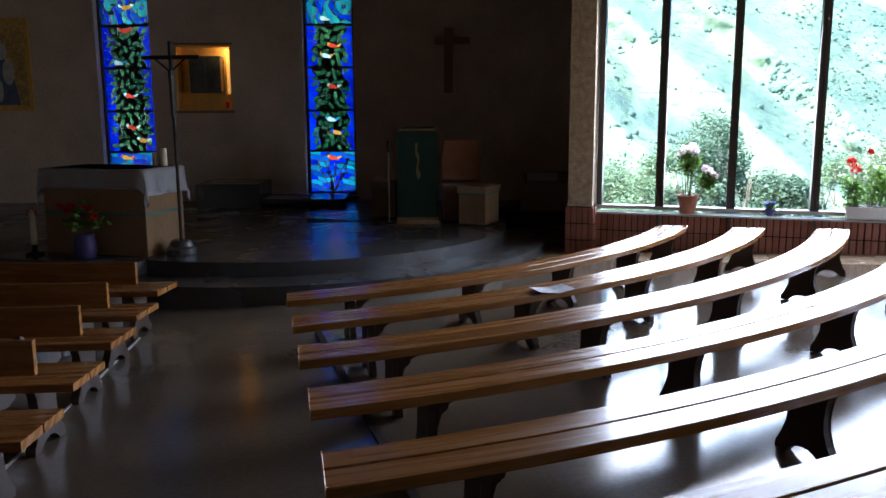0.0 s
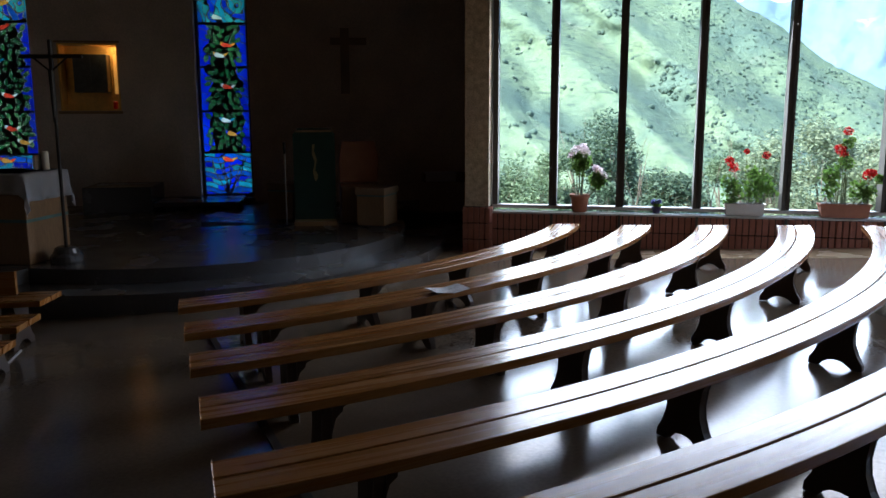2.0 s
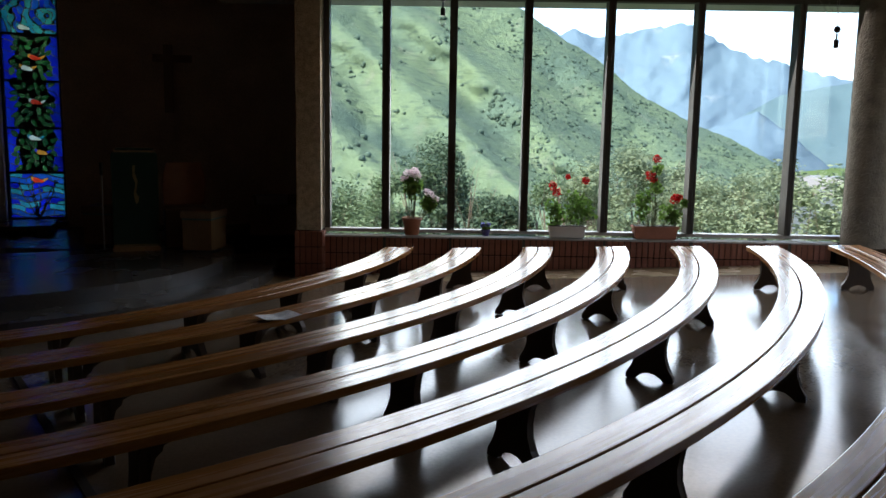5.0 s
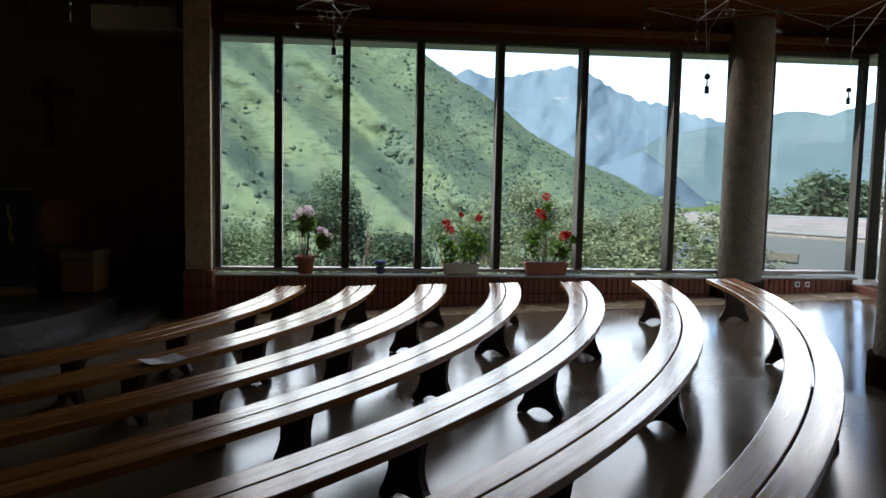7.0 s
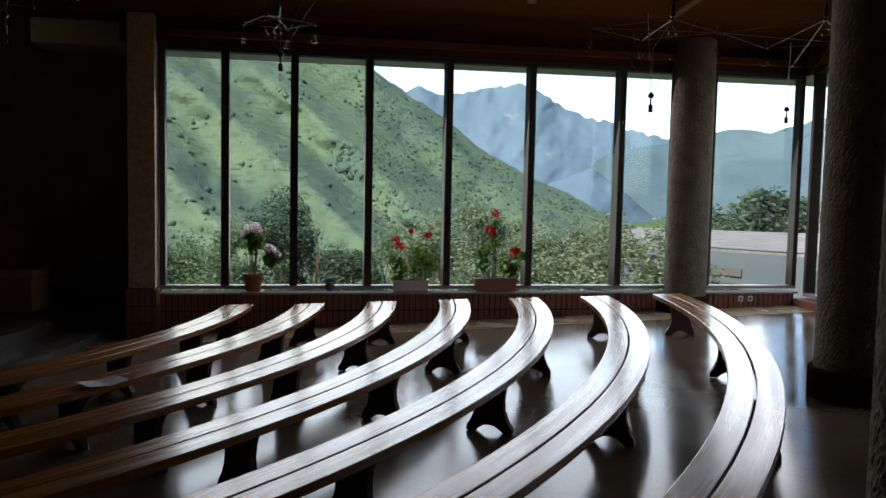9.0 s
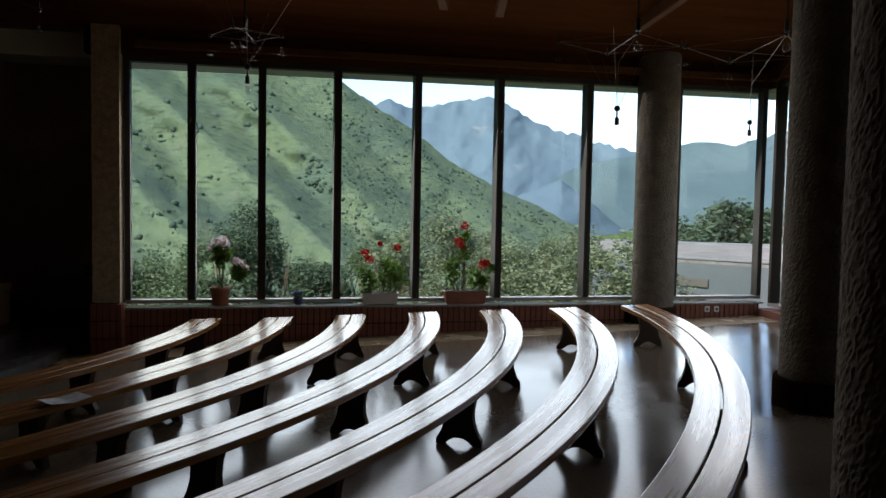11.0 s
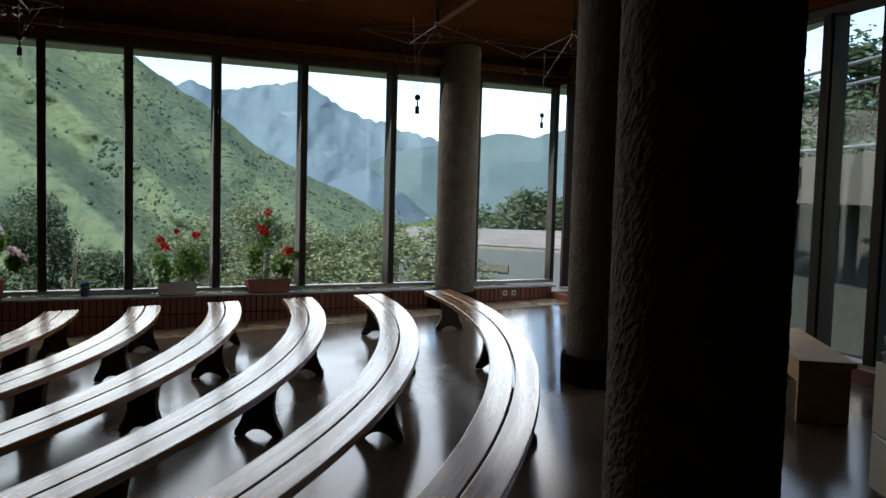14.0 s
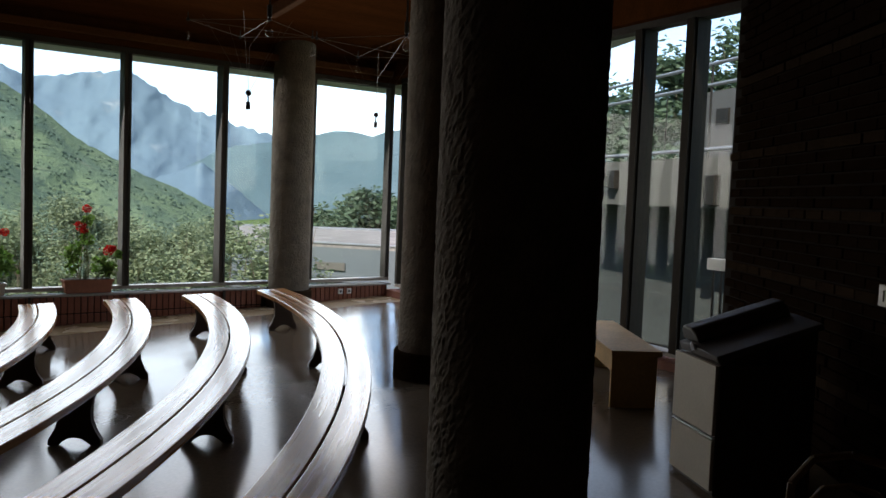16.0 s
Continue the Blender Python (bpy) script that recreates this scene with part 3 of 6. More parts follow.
def glass_panel(kind, w, h, seed, birds):
    """Stained glass cut into small cells; the cell's kind follows waves, leaves and birds. Lead where shapes meet."""
    rnd = random.Random(seed)
    leaves = []
    for _ in range(900):
        if len(leaves) >= (30 if kind == "tree" else 0):
            break
        x, z = rnd.uniform(0.12, 0.88) * w, rnd.uniform(0.05, 0.95) * h
        if all(math.hypot(x - l[0], z - l[1]) > 0.085 for l in leaves) and all(math.hypot(x - b[0] * w, (z - b[1] * h) * 1.4) > 0.11 for b in birds):
            leaves.append((x, z, rnd.uniform(0.056, 0.075), rnd.uniform(0.024, 0.032), math.atan2(z - 0.5 * h, x - 0.5 * w) + rnd.uniform(-0.9, 0.9), rnd.choice((2, 2, 8, 9))))
    stems = [(rnd.uniform(-0.45, 0.45), rnd.uniform(0.5, 1.1), rnd.uniform(0, 6)) for _ in range(7)]
    nx, nz = int(w / 0.0115), int(h / 0.0115)
    kinds = [[0] * nx for _ in range(nz)]
    for j in range(nz):
        for i in range(nx):
            u, v = (i + 0.5) / nx * w, (j + 0.5) / nz * h
            e = abs(u / w - 0.5) * 2
            wob = noise.noise(Vector((u * 5 + seed, v * 5, seed)))
            k = -1
            if kind == "tree":
                if e > 0.60 + 0.32 * wob:
                    k = 0 if noise.noise(Vector((u * 7, v * 4 + seed, 3.3))) < 0.15 else 7
                    if abs(((v + 0.05 * wob) * 6.3 + u * 2) % 1.0) < 0.07:
                        k = -1
                for l in leaves:
                    du, dv = u - l[0], v - l[1]
                    a = (du * math.cos(l[4]) + dv * math.sin(l[4])) / l[2]
                    b = (-du * math.sin(l[4]) + dv * math.cos(l[4])) / l[3]
                    edge = 1.0 - a * a
                    if edge > 0 and abs(b) < edge * (1.1 - 0.25 * a):
                        k = l[5] if abs(b) > 0.13 or a > 0.6 else -1
                    elif abs(a) < 1.15 and abs(b) < max(0.0, 1.3 - a * a) + 0.12 and k in (0, 7):
                        k = -1
            elif kind == "water":
                f1 = v * 10.5 + 0.4 * math.sin(u * 9 + seed + v * 3) + 0.35 * wob
                band = int(math.floor(f1) * 5 + math.floor(u * 3 + 0.4 * wob + math.floor(f1) * 0.37) * 3) % 6
                k = (1, 6, 7, 1, 0, 6)[band]
                if abs(f1 - round(f1)) < 0.10 or abs((u * 3 + 0.4 * wob + math.floor(f1) * 0.37) % 1.0) < 0.03:
                    k = -1
                for lean, bend, ph in stems:
                    x = 0.5 * w + lean * w * (v / h) ** bend + 0.015 * math.sin(v * 14 + ph)
                    if abs(u - x) < 0.009 * (1.25 - v / h * 0.5) and v < h * (0.72 + 0.3 * abs(lean)):
                        k = -1
            else:
                f1 = math.hypot(u - 0.85 * w, (v - 0.4 * h) * 0.8) * 8 + 1.1 * wob
                f2 = u * 7 + v * 3 + 1.5 * wob
                k = (6, 1, 10, 7)[int(math.floor(f1) + 2 * math.floor(f2)) % 4]
                if abs(f1 - round(f1)) < 0.09 or abs(f2 - round(f2)) < 0.05:
                    k = -1
            for bu, bv, face, c0, c1 in birds:
                bx, bz = bu * w, bv * h
                body = in_ellipse(u, v, (bx, bz, 0.085, 0.034, 0.22 * face))
                head = in_ellipse(u, v, (bx + 0.082 * face, bz + 0.036, 0.028, 0.026, 0.0))
                tail = in_ellipse(u, v, (bx - 0.10 * face, bz + 0.014, 0.055, 0.018, -0.5 * face))
                if body < 1:
                    k = c0
                elif head < 1 or tail < 1:
                    k = c1
                elif min(body, head, tail) < 1.5:
                    k = -1
            kinds[j][i] = k
    return nx, nz, kinds


def stained_window(name, x0, x1, seed, label):
    w = thing(name, ALT, label, "stained-glass window", kind="structure")
    zs = [GZ0 + 0.06, 0.96, 1.68, 2.43, 3.165, 3.92, GZ1 - 0.06]
    xa, xb = x0 + 0.045, x1 - 0.045
    bm = bm_new()
    for a, b_, z0, z1 in ((x0, xa, GZ0, GZ1), (xb, x1, GZ0, GZ1), (xa, xb, GZ0, zs[0]), (xa, xb, zs[-1], GZ1)):
        bar(bm, a, b_, 0, z0, z1, 0.16, 0.30)
    part("window_frame", bm, FRAME_M, w)
    for z in zs[1:-1]:
        bm = bm_new()
        bar(bm, xa, xb, 0, z - 0.018, z + 0.018, 0.19, 0.26)
        part("glazing_bar", bm, LEAD_M, w)
    for n_, (z0, z1) in enumerate(zip(zs, zs[1:])):
        kind = "water" if n_ == 0 else "tree" if n_ < 4 else "sky"
        nx, nz, kinds = glass_panel(kind, xb - xa, z1 - z0, seed * 10 + n_, BIRDS[seed][n_])
        for lead in (False, True):
            bm = bm_new()
            y0, y1 = (0.215, 0.225) if not lead else (0.21, 0.23)
            vert = {}

            def gv(i, j, y):
                if (i, j, y) not in vert:
                    r_ = random.Random(i * 977 + j * 31 + n_)
                    jx = 0 if i in (0, nx) else r_.uniform(-0.0028, 0.0028)
                    jz = 0 if j in (0, nz) else r_.uniform(-0.0028, 0.0028)
                    vert[(i, j, y)] = bm.verts.new((xa + (xb - xa) * i / nx + jx, y, z0 + (z1 - z0) * j / nz + jz))
                return vert[(i, j, y)]
            for j in range(nz):
                for i in range(nx):
                    if (kinds[j][i] == -1) == lead:
                        f = bm.faces.new((gv(i, j, y0), gv(i + 1, j, y0), gv(i + 1, j + 1, y0), gv(i, j + 1, y0)))
                        f.material_index = max(0, kinds[j][i])
            if lead:
                part("leading", bm, LEAD_M, w)
            else:
                part("stained_pane", bm, STAINED, w)
    bm = bm_new()
    bar(bm, x0 - 0.02, x1 + 0.02, 0, GZ0 - 0.05, GZ0 - 0.003, -0.06, 0.16)
    part("window_sill", bm, SLATE_M, w)


stained_window("window_4", *G1, 3, "tall blue stained-glass window with leaves and birds")
stained_window("window_5", *G2, 8, "tall blue stained-glass window with leaves and birds")

# ---- altar wall fittings ----
GOLD_M = mat("gilt_plaster", (0.72, 0.42, 0.10), 0.38, metal=0.55, vary=0.25, scale=9, fine=60, bump=0.5)
BRONZE_M = mat("dark_bronze", (0.10, 0.10, 0.085), 0.4, metal=0.7, vary=0.35, scale=12, fine=70, bump=0.3)
IRON_M = mat("black_iron", (0.03, 0.026, 0.022), 0.5, metal=0.6, vary=0.3, scale=8, fine=70, bump=0.1)
OAK_M = mat("light_oak", (0.25, 0.15, 0.07), 0.45, vary=0.25, scale=3, fine=40, bump=0.06, stretch=(1, 1, 0.3))
PALE_WOOD_M = mat("pale_limed_wood", (0.25, 0.17, 0.10), 0.5, vary=0.2, scale=3, fine=40, bump=0.05)
LINEN_M = mat("white_linen", (0.6, 0.6, 0.62), 0.9, vary=0.06, scale=6, fine=150, bump=0.2)
GREEN_CLOTH_M = mat("green_velvet", (0.005, 0.026, 0.017), 0.9, vary=0.25, scale=5, fine=120, bump=0.25)
GOLD_THREAD_M = mat("gold_thread", (0.20, 0.15, 0.06), 0.6, metal=0.2, vary=0.3, scale=20, fine=120, bump=0.2)
WAX_M = mat("ivory_wax", (0.75, 0.68, 0.52), 0.5, vary=0.08, scale=10, fine=60, bump=0.03)
LEATHER_M = mat("tan_leather", (0.30, 0.12, 0.055), 0.45, vary=0.25, scale=6, fine=90, bump=0.15)
STEEL_M = mat("brushed_steel", (0.5, 0.5, 0.5), 0.3, metal=0.9, vary=0.15, scale=8, fine=90, bump=0.03)
RED_M = mat("red_wax_glass", (0.5, 0.02, 0.02), 0.25, vary=0.1, scale=10, fine=50, bump=0.02)
TEAL_M = mat("teal_ribbon_paint", (0.10, 0.19, 0.18), 0.6, vary=0.2, scale=8, fine=60, bump=0.05)

# niche with its tabernacle
n_ = thing("tabernacle_niche", ALT, "gilded wall niche with a dark bronze tabernacle door", "niche", kind="structure")
bm = bm_new()
for a, b_, z0, z1, y0, y1 in ((NI[0] + 0.002, NI[0] + 0.03, NZ0 + 0.03, NZ1 - 0.03, 0.004, 0.335), (NI[1] - 0.03, NI[1] - 0.002, NZ0 + 0.03, NZ1 - 0.03, 0.004, 0.335),
                              (NI[0] + 0.002, NI[1] - 0.002, NZ0 + 0.002, NZ0 + 0.03, 0.004, 0.335), (NI[0] + 0.002, NI[1] - 0.002, NZ1 - 0.03, NZ1 - 0.002, 0.004, 0.335),
                              (NI[0] + 0.03, NI[1] - 0.03, NZ0 + 0.03, NZ1 - 0.03, 0.31, 0.335)):
    bar(bm, a, b_, 0, z0, z1, y0, y1)
part("lining", bm, GOLD_M, n_)
bm = bm_new()
bar(bm, NI[0] - 0.03, NI[1] + 0.03, 0, NZ0 - 0.05, NZ0 - 0.003, -0.04, 0.0)
bar(bm, NI[0] - 0.03, NI[1] + 0.03, 0, NZ1 + 0.003, NZ1 + 0.035, -0.02, 0.0)
part("surround", bm, OAK_M, n_)
t_ = thing("tabernacle", ALT, "dark bronze tabernacle box with a cross in relief", "tabernacle")
bm = bm_new()
bar(bm, -4.32, -3.77, 0, 2.0, 2.63, 0.06, 0.309)
bm_bevel(bm, 0.012, 2)
part("box", bm, BRONZE_M, t_)
bm = bm_new()
bar(bm, -4.06, -4.03, 0, 2.08, 2.56, 0.045, 0.062)
bar(bm, -4.25, -3.84, 0, 2.30, 2.33, 0.043, 0.060)
for dx in (-0.14, 0.12):
    for dz in (-0.13, 0.13):
        bm_tube(bm, (-4.045 + dx, 0.05, 2.315 + dz), (-4.045 + dx, 0.062, 2.315 + dz), 0.07, 20)
part("cross_relief", bm, BRONZE_M, t_)
lamp_ = thing("sanctuary_lamp", ALT @ Matrix.Translation((-3.68, 0.12, NZ0 + 0.03)), "small red glass votive light in the niche", "votive light")
bm = bm_new()
bm_lathe(bm, [(0.03, 0), (0.035, 0.01), (0.04, 0.10), (0.03, 0.13)], 16)
part("glass", bm, RED_M, lamp_, smooth=True)
spot = bpy.data.lights.new("niche_lamp", "AREA")
spot.energy, spot.size, spot.color = 0.30, 0.25, (1.0, 0.62, 0.22)
sp = new("niche_lamp", spot)
sp.matrix_world = ALT @ look((-3.75, 0.10, NZ1 - 0.05), (-4.0, 0.30, NZ0 + 0.2))
bm = bm_new()
bar(bm, -3.72, -3.60, 0, 1.98, 2.64, 0.29, 0.30)
GLOW_M = bpy.data.materials.new("lit_amber_glass")
GLOW_M.use_nodes = True
g_ = GLOW_M.node_tree.nodes["Principled BSDF"]
g_.inputs["Base Color"].default_value = (0.8, 0.45, 0.1, 1)
g_.inputs["Emission Color"].default_value = (1.0, 0.5, 0.10, 1)
g_.inputs["Emission Strength"].default_value = 0.03
part("light_strip", bm, GLOW_M, n_, "amber glowing strip light")

# picture, wall cross and shelf
p_ = thing("framed_picture", ALT, "painted panel in a gilt frame on the wall", "picture")
bm = bm_new()
bar(bm, -8.0, -7.1, 0, 1.78, 3.2, -0.035, -0.01)
PICT_M = mat("dim_painted_panel", (0.52, 0.34, 0.10), 0.5, vary=0.7, scale=4, fine=20, bump=0.05)
part("panel", bm, PICT_M, p_)
bm = bm_new()
for a, b_, z0, z1 in ((-7.1, -7.03, 1.70, 3.27), (-8.07, -8.0, 1.70, 3.27), (-8.0, -7.1, 1.70, 1.78), (-8.0, -7.1, 3.2, 3.27)):
    bar(bm, a, b_, 0, z0, z1, -0.05, -0.002)
part("frame", bm, GOLD_M, p_)
BLUE_P = mat("dull_blue_paint", (0.10, 0.14, 0.22), 0.6, vary=0.4, scale=6, fine=40, bump=0.05)
bm = bm_new()
bm_prism(bm, [(-7.95, 1.80), (-7.25, 1.80), (-7.35, 2.35), (-7.5, 2.62), (-7.7, 2.62), (-7.85, 2.3)], 0.006, Matrix.Translation((0, -0.04, 0)))
part("painted_shape", bm, BLUE_P, p_)
PALE_P = mat("chalky_white_paint", (0.55, 0.55, 0.52), 0.6, vary=0.4, scale=9, fine=40, bump=0.05)
for px_, pz_, pw_, ph_ in ((-7.55, 2.72, 0.13, 0.16), (-7.42, 2.36, 0.10, 0.22), (-7.6, 2.05, 0.07, 0.2)):
    bm = bm_new()
    bm_prism(bm, [(px_ + pw_ * math.cos(k * 0.628), pz_ + ph_ * math.sin(k * 0.628)) for k in range(10)], 0.006, Matrix.Translation((0, -0.048, 0)))
    part("painted_shape", bm, PALE_P, p_)
c_ = thing("wall_cross", ALT, "plain wooden cross mounted on the plaster wall", "cross")
bm = bm_new()
bar(bm, 0.15, 0.30, 0, 1.97, 3.08, -0.075, -0.002)
part("upright", bm, PALE_WOOD_M, c_)
bm = bm_new()
bar(bm, -0.02, 0.148, 0, 2.80, 2.92, -0.075, -0.002)
bar(bm, 0.302, 0.60, 0, 2.80, 2.92, -0.075, -0.002)
part("crossbar", bm, PALE_WOOD_M, c_)
s_ = thing("wall_shelf", ALT, "thick wooden shelf with a white cloth over it", "shelf")
bm = bm_new()
bar(bm, 1.55, 2.40, 0, 0.43, 0.58, -0.42, -0.002)
bm_bevel(bm, 0.006)
part("board", bm, PALE_WOOD_M, s_)
bm = bm_new()
bar(bm, 1.58, 2.12, 0, 0.583, 0.592, -0.43, -0.01)
bar(bm, 1.58, 2.12, 0, 0.44, 0.592, -0.436, -0.428)
part("cloth", bm, LINEN_M, s_, "white linen cloth")

# dark stone block and slab seat under the stained glass
bm = bm_new()
bar(bm, -4.0, -2.93, 0, -0.5, 0.48, -1.05, -0.065)
bm_bevel(bm, 0.015, 2)
bmesh.ops.transform(bm, matrix=ALT, verts=list(bm.verts))
tagged(part("stone_block", bm, SLATE_M), "dark stone block against the altar wall", "block", kind="structure")
sb = thing("stone_slab_seat", ALT, "low polished slate slab on a stone foot", "stone seat")
bm = bm_new()
bar(bm, -2.91, -1.55, 0, 0.15, 0.22, -1.05, -0.065)
bm_bevel(bm, 0.008, 2)
part("slab", bm, SLATE_M, sb)
for fx in (-2.38, -1.75):
    bm = bm_new()
    bar(bm, fx, fx + 0.16, 0, PZ + 0.003, 0.149, -1.0, -0.12)
    part("foot", bm, SLATE_M, sb)
bm = bm_new()
bar(bm, 1.5, 2.42, 0, -0.5, -0.13, -0.22, -0.004)
bm_bevel(bm, 0.015, 2)
bmesh.ops.transform(bm, matrix=ALT, verts=list(bm.verts))
tagged(part("stone_plinth", bm, SLATE_M), "dark stone plinth along the plaster wall", "plinth", kind="structure")

# altar with its cloth
AM = Matrix.Translation((-5.06, -3.10, PZ)) @ Matrix.Rotation(radians(4), 4, "Z")
al = thing("altar", AM, "pale wooden block altar with a teal band", "altar")
bm = bm_new()
bm_box(bm, 0, 0, 0.48, 1.32, 0.74, 0.96)
bm_bevel(bm, 0.008, 2)
part("body", bm, OAK_M, al)
bm = bm_new()
bm_box(bm, 0, 0, 0.47, 1.326, 0.746, 0.035)
part("band", bm, TEAL_M, al, "teal band round the altar")
ac = thing("altar_cloth", AM @ Matrix.Translation((0, 0, 0.962)), "white linen cloth hanging over the altar's corners", "altar cloth")
bm = bm_new()
N = 34
g = []
for j in range(N + 1):
    row = []
    for i in range(N + 1):
        u, v = (i / N - 0.5) * 1.95, (j / N - 0.5) * 1.22
        ex, ey = max(0, abs(u) - 0.68), max(0, abs(v) - 0.39)
        drop = ex + ey if ex * ey == 0 else math.hypot(ex, ey) * 1.25
        x = math.copysign(min(abs(u), 0.685) + 0.12 * ex * (1 + 0.6 * math.sin(v * 24)), u)
        y = math.copysign(min(abs(v), 0.395) + 0.12 * ey * (1 + 0.6 * math.sin(u * 24)), v)
        row.append(bm.verts.new((x, y, 0.012 - drop)))
    g.append(row)
for j in range(N):
    for i in range(N):
        bm.faces.new((g[j][i], g[j][i + 1], g[j + 1][i + 1], g[j + 1][i]))
bmesh.ops.solidify(bm, geom=list(bm.faces), thickness=-0.004)
part("cloth", bm, LINEN_M, ac, smooth=True)
for dx, hh in ((0.50, 0.16), (0.60, 0.20)):
    cd = thing("altar_candle", AM @ Matrix.Translation((dx, 0.12, 0.982)), "short thick ivory candle standing on the altar", "candle", "altar candles")
    bm = bm_new()
    bm_lathe(bm, [(0.04, 0), (0.042, 0.006), (0.04, hh - 0.01), (0.03, hh)], 20)
    wx = part("wax", bm, WAX_M, cd, smooth=True)
    bm = bm_new()
    bm_tube(bm, (0, 0, hh), (0, 0, hh + 0.02), 0.002, 6)
    part("wick", bm, IRON_M, wx)
tr = thing("candle_tray", AM @ Matrix.Translation((0.55, 0.12, 0.975)), "small dark tray under the candles", "tray")
bm = bm_new()
bm_lathe(bm, [(0.13, 0), (0.15, 0.004), (0.155, 0.007)], 24)
part("plate", bm, BRONZE_M, tr)

# processional cross in its stand
pc = thing("processional_cross", pose(-4.14, -3.14, PZ, 0, 0, 12), "tall dark iron processional cross in a round stone base", "cross")
bm = bm_new()
bm_lathe(bm, [(0.16, 0), (0.17, 0.02), (0.17, 0.07), (0.14, 0.10), (0.12, 0.15), (0.09, 0.17)], 20)
part("base", bm, SLATE_M, pc)
bm = bm_new()
bm_tube(bm, (0, 0, 0.17), (0, 0, 1.5), 0.018, 10)
bm_tube(bm, (0, 0, 1.5), (0, 0, 2.35), 0.024, 10)
part("pole", bm, IRON_M, pc)
bm = bm_new()
bm_tube(bm, (-0.33, 0, 2.18), (0.33, 0, 2.18), 0.022, 10)
for sx in (-1, 1):
    bm_tube(bm, (0.18 * sx, -0.02, 2.17), (0, -0.02, 2.02), 0.010, 8)
bm_tube(bm, (0, -0.03, 2.04), (0, -0.03, 1.55), 0.026, 8, 0.015)
part("crossbar", bm, IRON_M, pc)

# ambo with green hanging
am = thing("ambo", Matrix.Translation((-2.50, 0.10, PZ)) @ Matrix.Rotation(AH * -1, 4, "Z"), "wooden reading desk with a dark green cloth hanging", "lectern")
bm = bm_new()
bm_box(bm, 0, 0.12, 0.55, 0.5, 0.3, 1.1)
part("stand", bm, OAK_M, am)
bm = bm_new()
bm_prism(bm, [(-0.29, 0.05), (0.29, 0.05), (0.29, 1.28), (0.22, 1.365), (-0.22, 1.365), (-0.29, 1.28)], 0.02, Matrix.Translation((0, -0.06, 0)))
hg = part("hanging", bm, GREEN_CLOTH_M, am, "dark green velvet hanging")
bm = bm_new()
bm_prism(bm, [(0.01, 0.62), (0.04, 0.66), (0.045, 0.72), (0.01, 0.78), (0.035, 0.92), (0.0, 1.05), (0.01, 1.14), (-0.025, 1.14), (-0.03, 1.0), (0.005, 0.9), (-0.02, 0.76), (-0.01, 0.68)], 0.006, Matrix.Translation((0, -0.075, 0)))
part("embroidery", bm, GOLD_THREAD_M, hg, "gold embroidery")
bm = bm_new()
bm_prism(bm, [(-0.29, 0.0), (-0.05, 0.02), (0.02, -0.06), (0.06, 0.02), (0.29, -0.02), (0.29, 0.055), (-0.29, 0.055)], 0.008, Matrix.Translation((0, -0.074, 0.03)))
part("fringe", bm, GOLD_THREAD_M, hg, "gold fringe")
bm = bm_new()
bm_box(bm, 0, 0.17, 1.33, 0.50, 0.40, 0.025, Matrix.Rotation(radians(4), 4, "X"))
part("book_rest", bm, OAK_M, am)
bm = bm_new()
bm_box(bm, 0, 0.10, 0.03, 0.60, 0.5, 0.06)
part("foot", bm, OAK_M, am)
mc = thing("microphone_stand", pose(-2.82, -0.2, PZ), "slim steel microphone stand beside the reading desk", "microphone stand")
bm = bm_new()
bm_lathe(bm, [(0.11, 0), (0.11, 0.015), (0.02, 0.03)], 20)
part("base", bm, IRON_M, mc)
bm = bm_new()
bm_tube(bm, (0, 0, 0.03), (0, 0, 1.02), 0.011, 8)
mp_ = part("pole", bm, STEEL_M, mc)
bm = bm_new()
bm_tube(bm, (0, 0, 1.02), (0.02, -0.05, 1.18), 0.016, 8, 0.022)
part("microphone", bm, IRON_M, mp_)


def stool(x, y, w, label, turn=84):
    t = thing("box_stool", Matrix.Translation((x, y, PZ)) @ Matrix.Rotation(radians(turn), 4, "Z"), label, "stool", "stools beside the altar")
    bm = bm_new()
    bm_box(bm, 0, 0, 0.50, w, 0.44, 0.10)
    bm_bevel(bm, 0.012, 2)
    part("top", bm, PALE_WOOD_M, t)
    bm = bm_new()
    bm_box(bm, 0, 0, 0.225, w - 0.05, 0.40, 0.40)
    part("body", bm, OAK_M, t)
    bm = bm_new()
    bm_box(bm, 0, 0, 0.438, w - 0.045, 0.405, 0.02)
    part("band", bm, TEAL_M, t)
    return t


stool(-1.62, 0.22, 0.56, "boxy pale wooden seat beside the altar")
stool(-3.15, 0.62, 0.46, "boxy pale wooden seat behind the reading desk")
ch = thing("presider_chair", Matrix.Translation((-2.0, 0.62, PZ)) @ Matrix.Rotation(radians(22), 4, "Z"), "boxy wooden chair with a tan leather back", "chair")
bm = bm_new()
bm_box(bm, 0, 0, 0.27, 0.58, 0.5, 0.54)
bm_bevel(bm, 0.012)
part("seat", bm, PALE_WOOD_M, ch)
bm = bm_new()
bm_prism(bm, [(-0.28, 0.55), (0.28, 0.55), (0.30, 0.9), (0.24, 1.16), (-0.24, 1.16), (-0.30, 0.9)], 0.08, Matrix.Translation((0, 0.24, 0)))
bm_bevel(bm, 0.015, 2)
part("backrest", bm, LEATHER_M, ch, "tan leather backrest")

